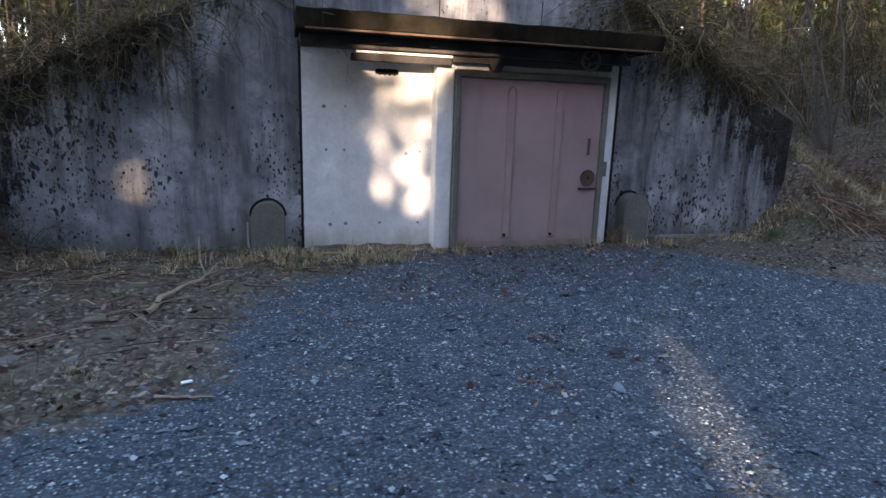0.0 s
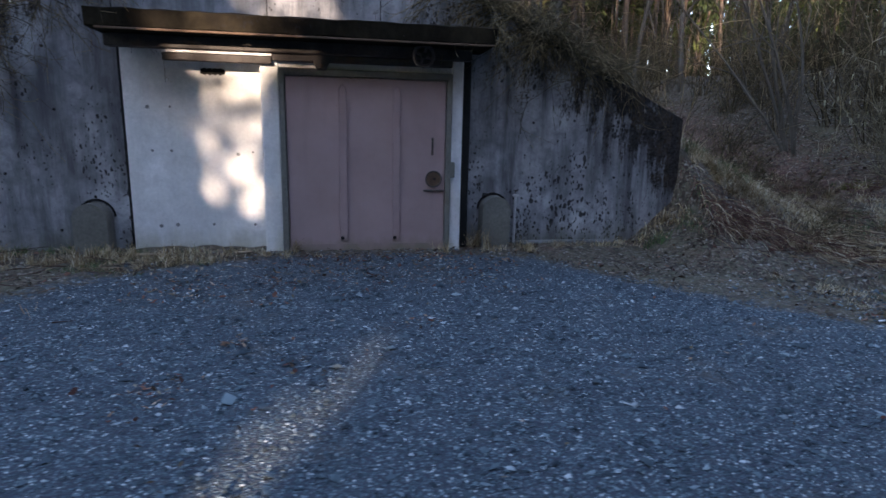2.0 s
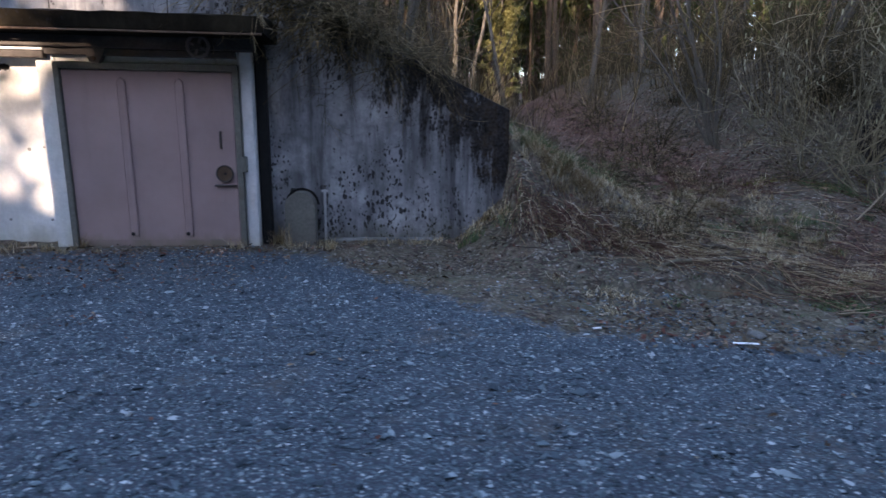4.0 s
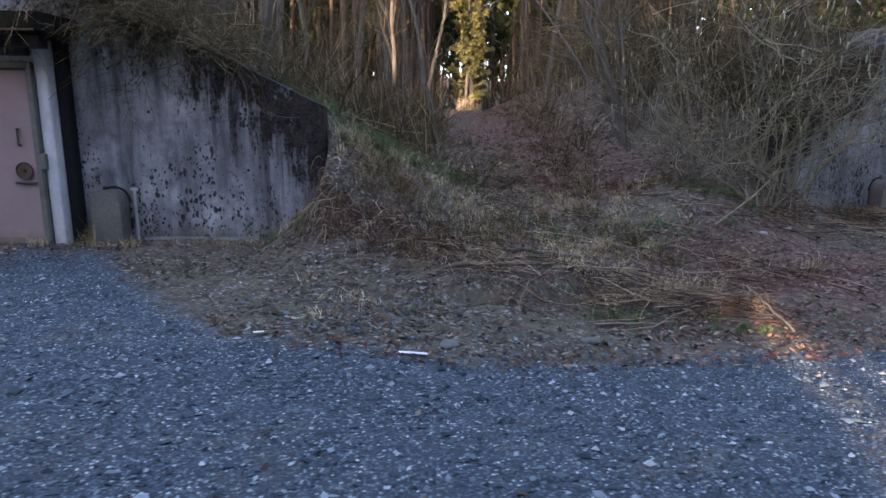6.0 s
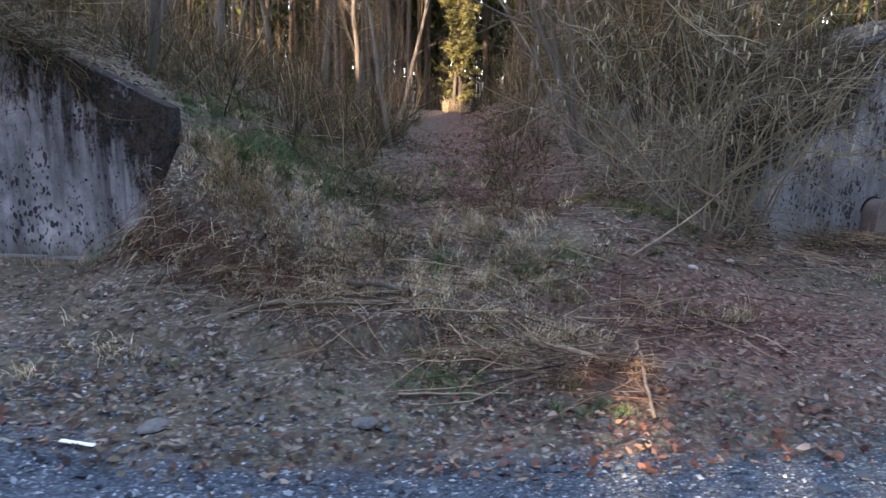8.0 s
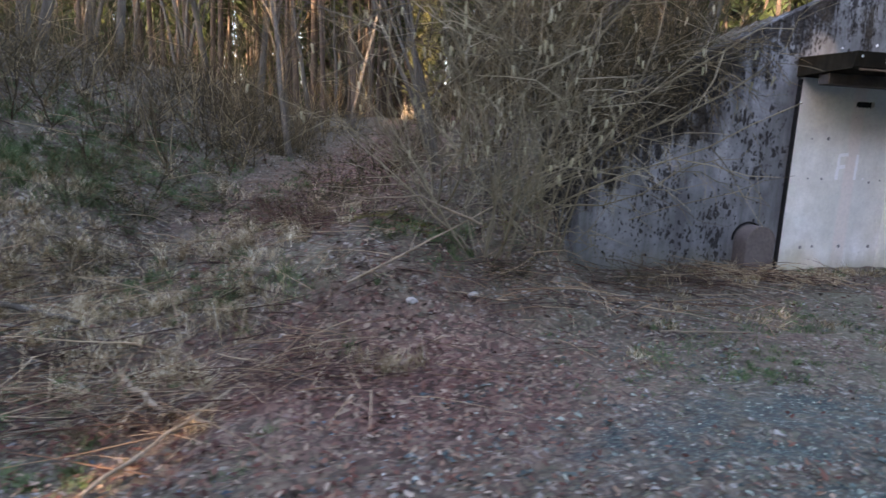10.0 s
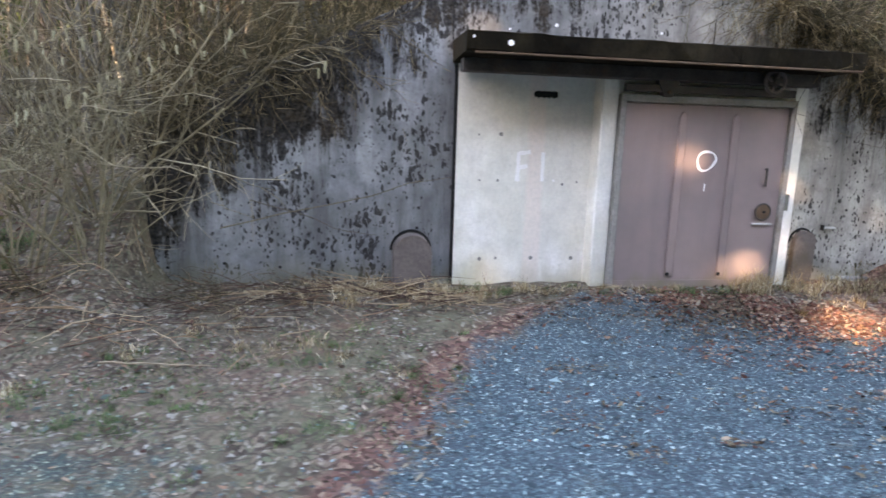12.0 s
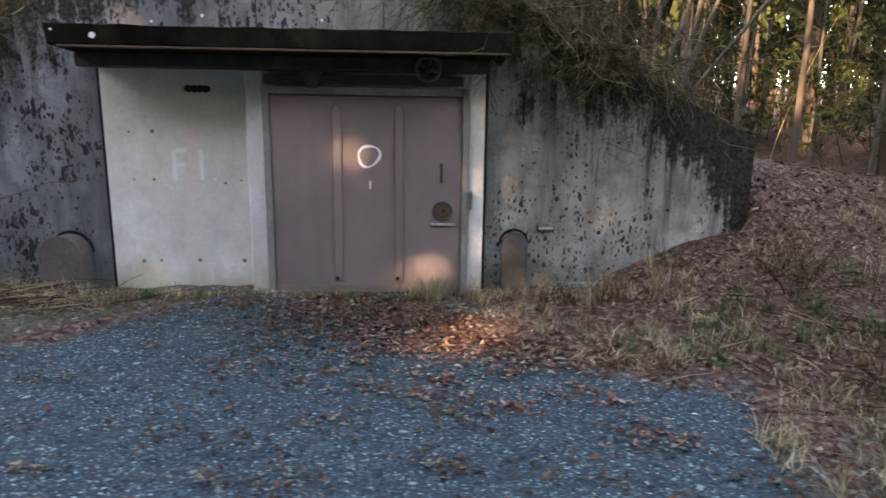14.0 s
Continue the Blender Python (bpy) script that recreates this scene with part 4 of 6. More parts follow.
def placed(templates, spots, seed, s0=0.8, s1=1.2, tilt=0.05):
    rng = random.Random(seed)
    for sp in spots:
        s = sp[2] if len(sp) > 2 else rng.uniform(s0, s1)
        put(rng.choice(templates), sp[0], sp[1], rng.uniform(0, 6.28), s, tilt=(rng.gauss(0, tilt), rng.gauss(0, tilt)))


def clear_of_walls(x, y, margin):
    for s in SITES:
        u, v = local(s, np.float64(x), np.float64(y))
        if abs(u) < HALF + margin and -margin - 7.5 < v < 0.5 + margin:
            return False
    return True


PINES = [make_conifer("pine_tree", 11, 17, 8, 2.2, NEEDLE, "tall pine with a bare reddish trunk", PINE_BARK),
         make_conifer("pine_tree", 12, 15, 6, 1.9, NEEDLE, "tall pine with a bare reddish trunk", PINE_BARK)]
SPRUCES = [make_conifer("spruce_tree", 13, 11, 1.2, 2.3, NEEDLE, "dark green spruce with drooping limbs", BARK, 44, 0.17),
           make_conifer("spruce_tree", 14, 8, 0.6, 1.9, NEEDLE, "dark green spruce with drooping limbs", BARK, 44, 0.15)]
LIT_SPRUCE = make_conifer("spruce_tree", 15, 10, 0.4, 0.6, NEEDLE_SUNLIT, "sunlit yellow-green young spruce at the end of the track", BARK, 130, 0.13)
BARE = [make_broadleaf(21, 9, 1, "slender bare woodland tree"), make_broadleaf(22, 8, 1, "slender bare woodland tree"), make_broadleaf(23, 6.5, 5, "bare many-stemmed hazel tree"),
        make_broadleaf(24, 7.5, 4, "bare many-stemmed hazel tree")]
SHRUBS = [make_shrub("hazel_shrub", 31, 3.4, 16, 0.34, 3, TWIG, "leafless hazel shrub with thin grey-brown stems"),
          make_shrub("hazel_shrub", 32, 2.8, 16, 0.42, 3, TWIG, "leafless hazel shrub with thin grey-brown stems"),
          make_shrub("hazel_shrub", 33, 2.2, 16, 0.55, 3, BRAMBLE, "low leafless thicket of olive-brown stems")]
CATKIN_SHRUBS = [make_shrub("hazel_shrub", 34, 3.6, 12, 0.6, 4, HAZEL_TWIG, "leafless hazel shrub hung with pale catkins", 90),
                 make_shrub("hazel_shrub", 35, 3.0, 12, 0.75, 4, HAZEL_TWIG, "leafless hazel shrub hung with pale catkins", 60)]
RED = [make_shrub("dogwood_bush", 38, 1.1, 18, 0.95, 2, RED_CANE, "low bush of thin reddish stems", 0, 0.08, 0.005)]
LOW = [make_shrub("bramble_bush", 36, 1.3, 22, 0.8, 2, BRAMBLE, "low arching bramble bush without leaves", 0, 0.16, 0.006),
       make_shrub("bramble_bush", 37, 1.0, 20, 0.9, 2, BRAMBLE, "low arching bramble bush without leaves", 0, 0.2, 0.005)]

TEMPLATES = PINES + SPRUCES + [LIT_SPRUCE] + BARE + SHRUBS + CATKIN_SHRUBS + LOW + RED

# hand-placed growth
placed(CATKIN_SHRUBS, [(15.4, 7.49, 1.0), (15.96, 7.73, 0.95), (15.53, 8.31, 1.1), (14.67, 8.34, 1.05)], 1)
placed(SHRUBS, [(15.2, 9.4, 1.2), (16.0, 9.5, 1.1), (14.6, 11.6, 0.9), (15.4, 10.7, 1.2), (16.0, 10.4, 0.85), (17.0, 11.0, 1.0), (15.2, 12.8, 1.2), (14.9, 13.8, 1.0), (16.4, 12.4, 1.2),
                (18.0, 11.8, 1.0), (15.8, 14.5, 1.2), (15.4, 16, 1.1), (9.2, 10.0, 0.34), (8.6, 11.2, 0.4), (9.4, 12.6, 0.36), (8.4, 13.8, 0.45), (9.0, 15.4, 0.45), (7.0, 12.6, 0.5), (8.0, 9.8, 0.36),
                (6.8, 9.8, 0.6), (6.0, 8.6, 0.8), (7.0, 8.1, 0.45)], 2)
placed(BARE[2:], [(14.2, 10.57, 1.0), (7.27, 8.82, 0.95), (5.59, 11, 1.0), (16.46, 11.21, 1.0), (25.02, 13.8, 0.9), (23.9, 13.1, 0.8), (-1.6, 9.01, 0.9), (18.54, 12.56, 0.8), (-3.6, 7.2, 0.9), (29.11, 15.48, 0.8)], 3, tilt=0.12)
placed(BARE[:2], [(5.4, 11.6, 1.5), (4.6, 14.5, 1.3), (7.7, 17.0, 1.2), (9.19, 16.29, 0.9), (8.99, 18.29, 0.85), (5.4, 12.2, 1.2), (10.47, 13.47, 0.9), (13.68, 17.74, 1.0), (15.33, 16.86, 1.1), (9.89, 18.89, 1.0), (6.54, 16.75, 1.1), (6.39, 13.2, 1.1)], 4)
placed(PINES, [(27.7, 18.6, 0.62), (26.61, 18.82, 0.55), (25.49, 21.41, 0.7), (29.85, 20.32, 1.0), (28.78, 22.4, 1.0), (7.51, 20.41, 0.9), (9.14, 23.44, 1.0), (7.11, 22.91, 1.0), (10.1, 25.9, 1.0), (13.76, 22.95, 1.0), (15.04, 20.81, 0.9), (12.74, 28.83, 1.0)], 5, tilt=0.02)
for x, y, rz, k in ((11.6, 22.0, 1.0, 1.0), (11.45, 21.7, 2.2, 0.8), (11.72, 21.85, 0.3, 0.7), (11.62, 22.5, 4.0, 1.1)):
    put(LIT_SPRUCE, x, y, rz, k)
placed(SPRUCES, [(29.97, 17.28, 0.7), (31.39, 19.91, 1.0), (29.44, 19.89, 0.8), (33.12, 18.5, 1.0), (29.24, 25.02, 1.1), (27.08, 22.19, 0.9), (28.55, 21.11, 0.8), (30.61, 22.65, 1.0), (27.93, 24.5, 1.1), (32.62, 22, 1.0), (25.84, 23.91, 1.0), (5.89, 25.9, 1.0), (17.27, 26.24, 1.1)], 6, tilt=0.02)
placed(LOW, [(10.14, 5.43, 0.4), (10.63, 5.62, 0.42), (11.02, 5.82, 0.36), (10.38, 5.82, 0.36), (11.31, 6.35, 0.5), (10.51, 7.24, 0.6), (10.9, 7.8, 0.7), (9.82, 8.61, 0.45), (12.83, 8.43, 0.6), (14.03, 7.76, 0.6),
             (15.7, 7.29, 0.5), (17.06, 8.01, 0.4), (17.64, 8.5, 0.35), (26.41, 11.3, 0.7), (27.2, 10.73, 0.8), (26.88, 9.97, 0.7), (28.01, 11.13, 0.9), (27.57, 9.59, 0.7), (26.73, 9.11, 0.5),
             (-2.2, 5.7, 0.8), (-2.89, 5.21, 0.9), (-3.4, 5.9, 1.0), (-1.7, 6.2, 0.5), (-3.78, 4.83, 0.8), (24.59, 11.4, 0.4), (24.18, 11.25, 0.35), (25.31, 11.69, 0.45)], 7)

placed(LOW, [(12.69, 10, 0.9), (13.03, 11.1, 1.0), (10.2, 10.74, 0.45), (10.0, 11.93, 0.5), (12.92, 12.66, 1.0), (10.1, 13.49, 0.55), (13.19, 14.69, 1.1), (10.0, 15.46, 0.6), (12.04, 9.27, 0.5), (11.27, 8.93, 0.5), (10.45, 17.24, 1.0), (12.8, 17.36, 1.0), (11.8, 11.31, 0.45), (11.13, 13.02, 0.4)], 9)
placed(RED, [(10.44, 5.38, 0.35), (12.44, 8.46, 0.5), (13.23, 7.69, 0.45)], 8)

# the woods behind, thinning to the track
rng = random.Random(77)
count = 0
while count < 140:
    x, y = rng.uniform(-22, 46), rng.uniform(9, 46)
    track = abs(x - (11.6 + 0.02 * (y - 10))) < 1.6
    lane = abs((x - 11.5) - (y - 22) * math.tan(SUN_AZ)) < 1.7 and y < 22
    if track or lane or float(land(x, y)) < 0.5 or not clear_of_walls(x, y, 0.8) or y < 13 + max(0, x - 13) * 0.35:
        continue
    d = math.hypot(x - 13, y)
    kind = rng.random()
    if y > 20 + max(0, x - 13) * 0.3:
        t = rng.choice(PINES) if kind < 0.5 else rng.choice(BARE) if kind < 0.7 else rng.choice(SPRUCES)
    else:
        t = rng.choice(BARE) if kind < 0.5 else rng.choice(SHRUBS)
    put(t, x, y, rng.uniform(0, 6.28), rng.uniform(0.8, 1.15), tilt=(rng.gauss(0, 0.03), rng.gauss(0, 0.03)))
    count += 1
count = 0
while count < 70:
    x, y = rng.uniform(-1, 22), rng.uniform(19.5, 32)
    if abs(x - 11.7) < 1.3:
        continue
    put(rng.choice(PINES + BARE[:1]), x, y, rng.uniform(0, 6.28), rng.uniform(0.55, 0.95), tilt=(rng.gauss(0, 0.02), rng.gauss(0, 0.02)))
    count += 1
# scrub on the bunkers' earth backs
for s, n in ((SITES[0], 26), (SITES[1], 30)):
    for _ in range(n):
        u, v = rng.uniform(-7.0, 7.0), rng.uniform(0.9, 9)
        if u > 3.2:
            v += 1.6
        p = s["m"] @ Vector((u, v, 0))
        put(rng.choice(SHRUBS + LOW), p.x, p.y, rng.uniform(0, 6.28), rng.uniform(0.55, 0.95))
for k in range(18):
    u = -5.6 + 2.6 * rng.random()
    p = SITES[1]["m"] @ Vector((u, rng.uniform(0.5, 1.6), 0))
    put(rng.choice(LOW + SHRUBS[2:]), p.x, p.y, rng.uniform(0, 6.28), rng.uniform(0.4, 0.75))
placed(LOW, [(8.2, 8.0, 0.4), (7.6, 8.8, 0.45), (9.5, 9.4, 0.35), (8.4, 10.0, 0.4), (10.2, 9.8, 0.4), (9.2, 11.0, 0.4), (7.0, 10.2, 0.6), (9.9, 8.2, 0.35)], 10)
placed(SHRUBS, [(13.6, 16.4, 0.8), (14.4, 18.2, 0.9), (13.8, 19.6, 0.8), (14.9, 20.4, 0.9), (15.6, 18.9, 0.9), (14.2, 21.6, 0.9), (15.3, 22.4, 1.0)], 12)
for o in TEMPLATES:
    for c in (*o.children_recursive, o):
        bpy.data.objects.remove(c)


def far_woods():
    """Distant trunks and undergrowth that closes the view."""
    rng = np.random.default_rng(5)
    n = 1500
    x, y = rng.uniform(-60, 90, n), rng.uniform(30, 75, n)
    keep = (np.abs(x - 12.2) > 1.5) | (y > 40)
    x, y = x[keep], y[keep]
    n = len(x)
    P = canes(rng, np.stack([x, y, land(x, y) - 0.2], 1), np.stack([rng.normal(0, 0.03, n), rng.normal(0, 0.03, n), np.ones(n)], 1), rng.uniform(9, 17, n), 6, 0.02, 0)
    trunk = tubes(P, taper(n, 6, rng.uniform(0.05, 0.15, n), 0.03), 5)
    S = offshoots(rng, P, 6, 0.05, 1.0, 2.4, 3, 0.15, 0.02)
    ob = add_part("far_woods", [trunk, tubes(S, taper(len(S), 3, 0.025, 0.01))], PINE_BARK, None)
    tagged(ob, "distant pine and birch woodland", "woods", kind="stuff")
    crowns = needle_sprays(rng, P[:, 1:], 64, 1.0)
    low = needle_sprays(rng, S[rng.integers(0, len(S), 9000)], 9, 0.55)
    ob = add_part("far_crowns", [crowns, low], NEEDLE, None)
    tagged(ob, "dark green crowns of the distant woodland", "woods", kind="stuff")
    n = 2200
    x, y = rng.uniform(-35, 60, n), rng.uniform(13, 40, n)
    tall = rng.uniform(1.2, 4.5, n)
    x[:240], y[:240] = rng.uniform(5.5, 10.4, 240), rng.uniform(8.2, 18, 240)
    tall[:240] *= 0.24
    tall[240:] *= np.where((x[240:] > 0) & (x[240:] < 15.5) & (y[240:] < 24), 0.4, 1.0)
    y = y + np.clip(x - 13, 0, None) * 0.4
    keep = np.abs(x - 11.8) > 1.2
    x, y, tall = x[keep], y[keep], tall[keep]
    n = len(x)
    P = canes(rng, np.stack([x, y, land(x, y) - 0.1], 1), np.stack([rng.normal(0, 0.22, n), rng.normal(0, 0.22, n), np.ones(n)], 1), tall, 6, 0.07, 0)
    S = offshoots(rng, P, 6, 0.1, 1.0, 1.0, 3, 0.16, 0)
    ob = add_part("undergrowth", [tubes(P, taper(n, 6, 0.018, 0.005)), tubes(S, taper(len(S), 3, 0.008, 0.004))], TWIG, None)
    tagged(ob, "bare saplings and scrub under the trees", "undergrowth", kind="stuff")


far_woods()


def brambles(s, spans, seed, n, reach, name="bramble_curtain", cane=BRAMBLE, fine=TWIG):
    """Canes that root on the earth behind the crest and hang over the headwall."""
    rng = np.random.default_rng(seed)
    root = new(name)
    root.matrix_world = s["m"]
    u = np.concatenate([rng.uniform(a, b, int(n * w)) for a, b, w in spans])
    k = len(u)
    v = rng.uniform(-0.05, 0.9, k)
    st = np.stack([u, v, crest(u) - 0.1], 1)
    hd = np.stack([rng.normal(0, 0.6, k), rng.uniform(-1.0, -0.2, k), rng.uniform(0.2, 1.1, k)], 1)
    P = canes(rng, st, hd, reach * rng.uniform(0.5, 1.3, k), 10, 0.16, 0.17)
    P[..., 1] = np.where(P[..., 2] < crest(P[..., 0]) + 0.05, np.minimum(P[..., 1], -0.05 - 0.25 * rng.random(P.shape[:2])), P[..., 1])
    S = offshoots(rng, P, 5, 0.1, 1.0, 0.5, 4, 0.22, 0.06)
    T = offshoots(rng, S, 2, 0.1, 1.0, 0.2, 2, 0.25, 0.03)
    for Q in (S, T):
        Q[..., 1] = np.where(Q[..., 2] < crest(Q[..., 0]) + 0.05, np.minimum(Q[..., 1], -0.03), Q[..., 1])
    add_part("canework", [tubes(P, taper(k, 10, 0.006, 0.003))], cane, root, stuff=True)
    add_part("tangle", [tubes(S, taper(len(S), 4, 0.0035, 0.002)), tubes(T, taper(len(T), 2, 0.0026, 0.0016))], fine, root, stuff=True)
    tagged(root, "leafless bramble canes hanging over the concrete", "brambles", "brambles over the walls")


brambles(SITES[0], [(2.0, 3.7, 0.85), (3.6, 4.6, 0.15)], 41, 220, 1.3)
brambles(SITES[0], [(-5.6, -3.2, 0.8), (-3.2, -1.8, 0.2)], 42, 170, 1.2)
brambles(SITES[1], [(1.5, 3.9, 0.92), (3.9, 4.6, 0.08)], 43, 330, 1.45)
brambles(SITES[1], [(-5.4, -3.6, 0.85), (-3.6, -3.0, 0.15)], 44, 95, 0.8)

brambles(SITES[1], [(0.6, 2.6, 1.0)], 45, 26, 1.9, "hanging_twigs", HAZEL_TWIG, HAZEL_TWIG)


# ---- ground cover ----
def gravel_stones():
    rng = np.random.default_rng(8)
    n = 260000
    x, y = rng.uniform(-3, 31, n), rng.uniform(-0.3, 11, n)
    sd = gravel_sd(x, y)
    base = np.clip(x - 12.5, 0, None) * 0.42
    keep = (sd > -0.6) & (rng.random(n) < np.clip(0.5 + sd / 0.8, 0.04, 1)) & (y - base > 0.2)
    x, y = x[keep][:62000], y[keep][:62000]
    gx = np.concatenate([rng.normal(17.2, 1.5, 1500), rng.normal(15.2, 1.0, 400), rng.normal(10.2, 1.2, 2600)])
    gy = np.concatenate([rng.normal(5.4, 0.8, 1500) + 0.42 * (gx[:1500] - 17.2), rng.normal(4.3, 0.5, 400), rng.normal(3.6, 0.6, 2600)])
    x, y = np.append(x, gx), np.append(y, gy)
    n = len(x)
    r = np.where(x < 18, 0.0096, 0.0078) * np.exp(rng.normal(0, 0.42, n))
    octa = np.array([[1, 0, 0], [0, 1, 0], [-1, 0, 0], [0, -1, 0], [0, 0, 1]], float)
    V = octa[None] * (1 + rng.normal(0, 0.22, (n, 5, 1))) + rng.normal(0, 0.22, (n, 5, 3))
    V *= np.stack([rng.uniform(0.8, 1.6, n), rng.uniform(0.7, 1.2, n), rng.uniform(0.45, 0.9, n)], 1)[:, None]
    a = rng.uniform(0, 6.28, n)
    c, s = np.cos(a)[:, None], np.sin(a)[:, None]
    V = np.stack([V[..., 0] * c - V[..., 1] * s, V[..., 0] * s + V[..., 1] * c, V[..., 2]], -1) * r[:, None, None]
    V += np.stack([x, y, land(x, y) + 0.2 * r + 0.002], 1)[:, None]
    f = np.array([[0, 1, 4], [1, 2, 4], [2, 3, 4], [3, 0, 4]])
    F = (np.arange(n)[:, None, None] * 5 + f[None]).reshape(-1, 3)
    ob = link_part("gravel", mesh_np("gravel", V.reshape(-1, 3), F), GRAVEL, None)
    tagged(ob, "blue-grey crushed stone on the drive", "gravel", kind="stuff")


def lump_of(x, y):
    return np.sin(1.7 * x + 0.9 * y) + np.sin(2.9 * y - 1.1 * x + 2)


def leaf_cover():
    rng = np.random.default_rng(9)
    n = 300000
    x, y = rng.uniform(-6, 32, n), rng.uniform(-0.5, 16, n)
    sd = gravel_sd(x, y)
    lump = lump_of(x, y)
    want = np.where(sd < -0.05, 0.40 + 0.2 * lump, 0.008)
    gap = np.exp(-((x - 15.3) / 3.4) ** 2) * (sd < 0.2)
    grit = np.exp(-((x - 17.0) / 1.9) ** 2 - ((y - 5.2 - 0.42 * (x - 17.0)) / 1.0) ** 2)
    want = np.maximum(want, 0.75 * gap) * (1 - 0.85 * grit) * (1 - 0.65 * np.exp(-((x - 18.5) / 1.3) ** 2 - ((y - 7.0) / 1.6) ** 2))
    east = smooth(22.3, 24.5, x) * (sd < 0.1) * (y > 8.5)
    want = np.maximum(want, 0.85 * east)
    want = np.maximum(want, 0.95 * np.exp(-((x - 13.2) / 1.8) ** 2 - ((y - 4.2) / 1.0) ** 2) * (sd < 0.1))
    verge = np.exp(-(sd / 0.22) ** 2)
    want = np.maximum(want, 0.5 * verge * (x > 9) * ((x < 15.8) | (x > 19)))
    for cx, cy, r, k in ((21.17, 7.24, 0.16, 1.0), (21.89, 8.84, 0.3, 0.6), (22.78, 8.74, 0.3, 0.7), (23.86, 8.34, 0.25, 0.8), (23.06, 8.01, 0.2, 0.7), (24.7, 8.04, 0.2, 0.8), (22.29, 9.77, 1.0, 0.9), (23.57, 9.78, 0.6, 1), (21.96, 8.14, 0.14, 0.8), (23.15, 7.25, 0.2, 0.9), (24.32, 7.36, 0.15, 0.8), (25.1, 8.54, 0.3, 0.8), (2.72, 2.06, 0.14, 0.7), (3.2, 4.19, 0.25, 0.3), (3.99, 5.54, 0.9, 0.75), (5.28, 5.3, 0.7, 0.6), (2.31, 4.72, 0.45, 0.7), (3.3, 4.75, 0.28, 0.9), (2.72, 2.3, 0.17, 1.0), (4.3, 4.7, 0.2, 0.7), (4.9, 5.6, 0.5, 0.8), (3.1, 3.1, 0.16, 0.7), (4.6, 3.4, 0.14, 0.7), (5.6, 4.3, 0.14, 0.8), (3.6, 2.6, 0.14, 0.6)):
        want = np.maximum(want, k * np.exp(-((x - cx) ** 2 + (y - cy) ** 2) / (r * r)))
    want = np.maximum(want, 0.85 * smooth(6.8, 8.5, y) * np.exp(-((x - 12.6) / 2.0) ** 2))
    base = np.clip(x - 12.5, 0, None) * 0.42
    want = np.where(y - base > 9.5, np.where(x < 15, 0.7, 0.35) * want, want)
    keep = rng.random(n) < want
    for s in SITES:
        u, v = local(s, x, y)
        keep &= ~((np.abs(u) < HALF) & (v > -0.05) & (v < 0.5))
        keep &= ~((np.abs(u + 0.1) < 2.3) & (v > -0.4) & (v < 0.5))
    bx = rng.normal(22.7, 1.15, 6500)
    by = 9.75 + 0.12 * (bx - 22.7) + rng.normal(0, 0.42, 6500)
    hx, hy = rng.uniform(20.3, 25.8, 60), rng.uniform(6.2, 9.6, 60)
    k = rng.integers(0, 60, 2600)
    spread = rng.uniform(0.05, 0.17, 60)[k]
    bx, by = np.append(bx, hx[k] + rng.normal(0, 1.4, 2600) * spread), np.append(by, hy[k] + rng.normal(0, 0.8, 2600) * spread)
    u, v = local(SITES[1], bx, by)
    ok = (v < -0.43) & (gravel_sd(bx, by) > -0.6)
    x, y = np.append(x[keep], bx[ok]), np.append(y[keep], by[ok])
    n = len(x)
    size = rng.uniform(0.010, 0.032, n) * np.where(rng.random(n) < 0.06, 1.5, 1.0) * np.where((x > 15) & (x < 21.5), 0.75, 1.0) * np.where(gravel_sd(x, y) > 0.25, 0.8, 1.0)
    t = np.array([0, 0.9, 2.2, 3.14, 4.1, 5.4])
    pr = np.array([1.25, 0.72, 0.75, 0.95, 0.75, 0.72])
    base = np.stack([np.cos(t) * pr, np.sin(t) * pr * 0.85, np.array([0.25, 0.12, 0.1, 0.2, 0.1, 0.12])], 1)
    V = base[None] * (1 + rng.normal(0, 0.16, (n, 6, 3)))
    V[..., 2] *= rng.uniform(-1.2, 2.0, (n, 1))
    a, tx, ty = rng.uniform(0, 6.28, n), rng.normal(0, 0.3, n), rng.normal(0, 0.3, n)
    V[..., 2] += V[..., 0] * tx[:, None] + V[..., 1] * ty[:, None]
    c, s = np.cos(a)[:, None], np.sin(a)[:, None]
    V = np.stack([V[..., 0] * c - V[..., 1] * s, V[..., 0] * s + V[..., 1] * c, V[..., 2]], -1) * size[:, None, None]
    V += np.stack([x, y, land(x, y) + rng.uniform(0.012, 0.035, n)], 1)[:, None]
    red = np.where(x > 12, 0.35, 0.14) + 0.8 * np.exp(-((x - 14.8) / 2.3) ** 2 - ((y - 5.2) / 1.8) ** 2) + 0.8 * (x > 22.5) * (y > 8.5)
    red += 0.7 * np.exp(-(gravel_sd(x, y) / 0.2) ** 2) * (np.sin(2.1 * x + 0.7) > 0.1) * (x > 8) * ((x < 15.8) | (x > 19))
    red += 0.6 * (lump_of(x, y) > 0.9) * (x > 12) * ((x < 16) | (x > 19.5))
    red += 0.9 * np.exp(-((x - 13.5) / 1.1) ** 2 - ((y - 4.0) / 0.8) ** 2)
    red += 0.25 * smooth(6.8, 8.5, y) * np.exp(-((x - 12.6) / 2.0) ** 2)
    red += 0.55 * (x > 1) * (x < 8) * (y > 1.5) * (gravel_sd(x, y) > 0.1)
    red = rng.random(n) < red
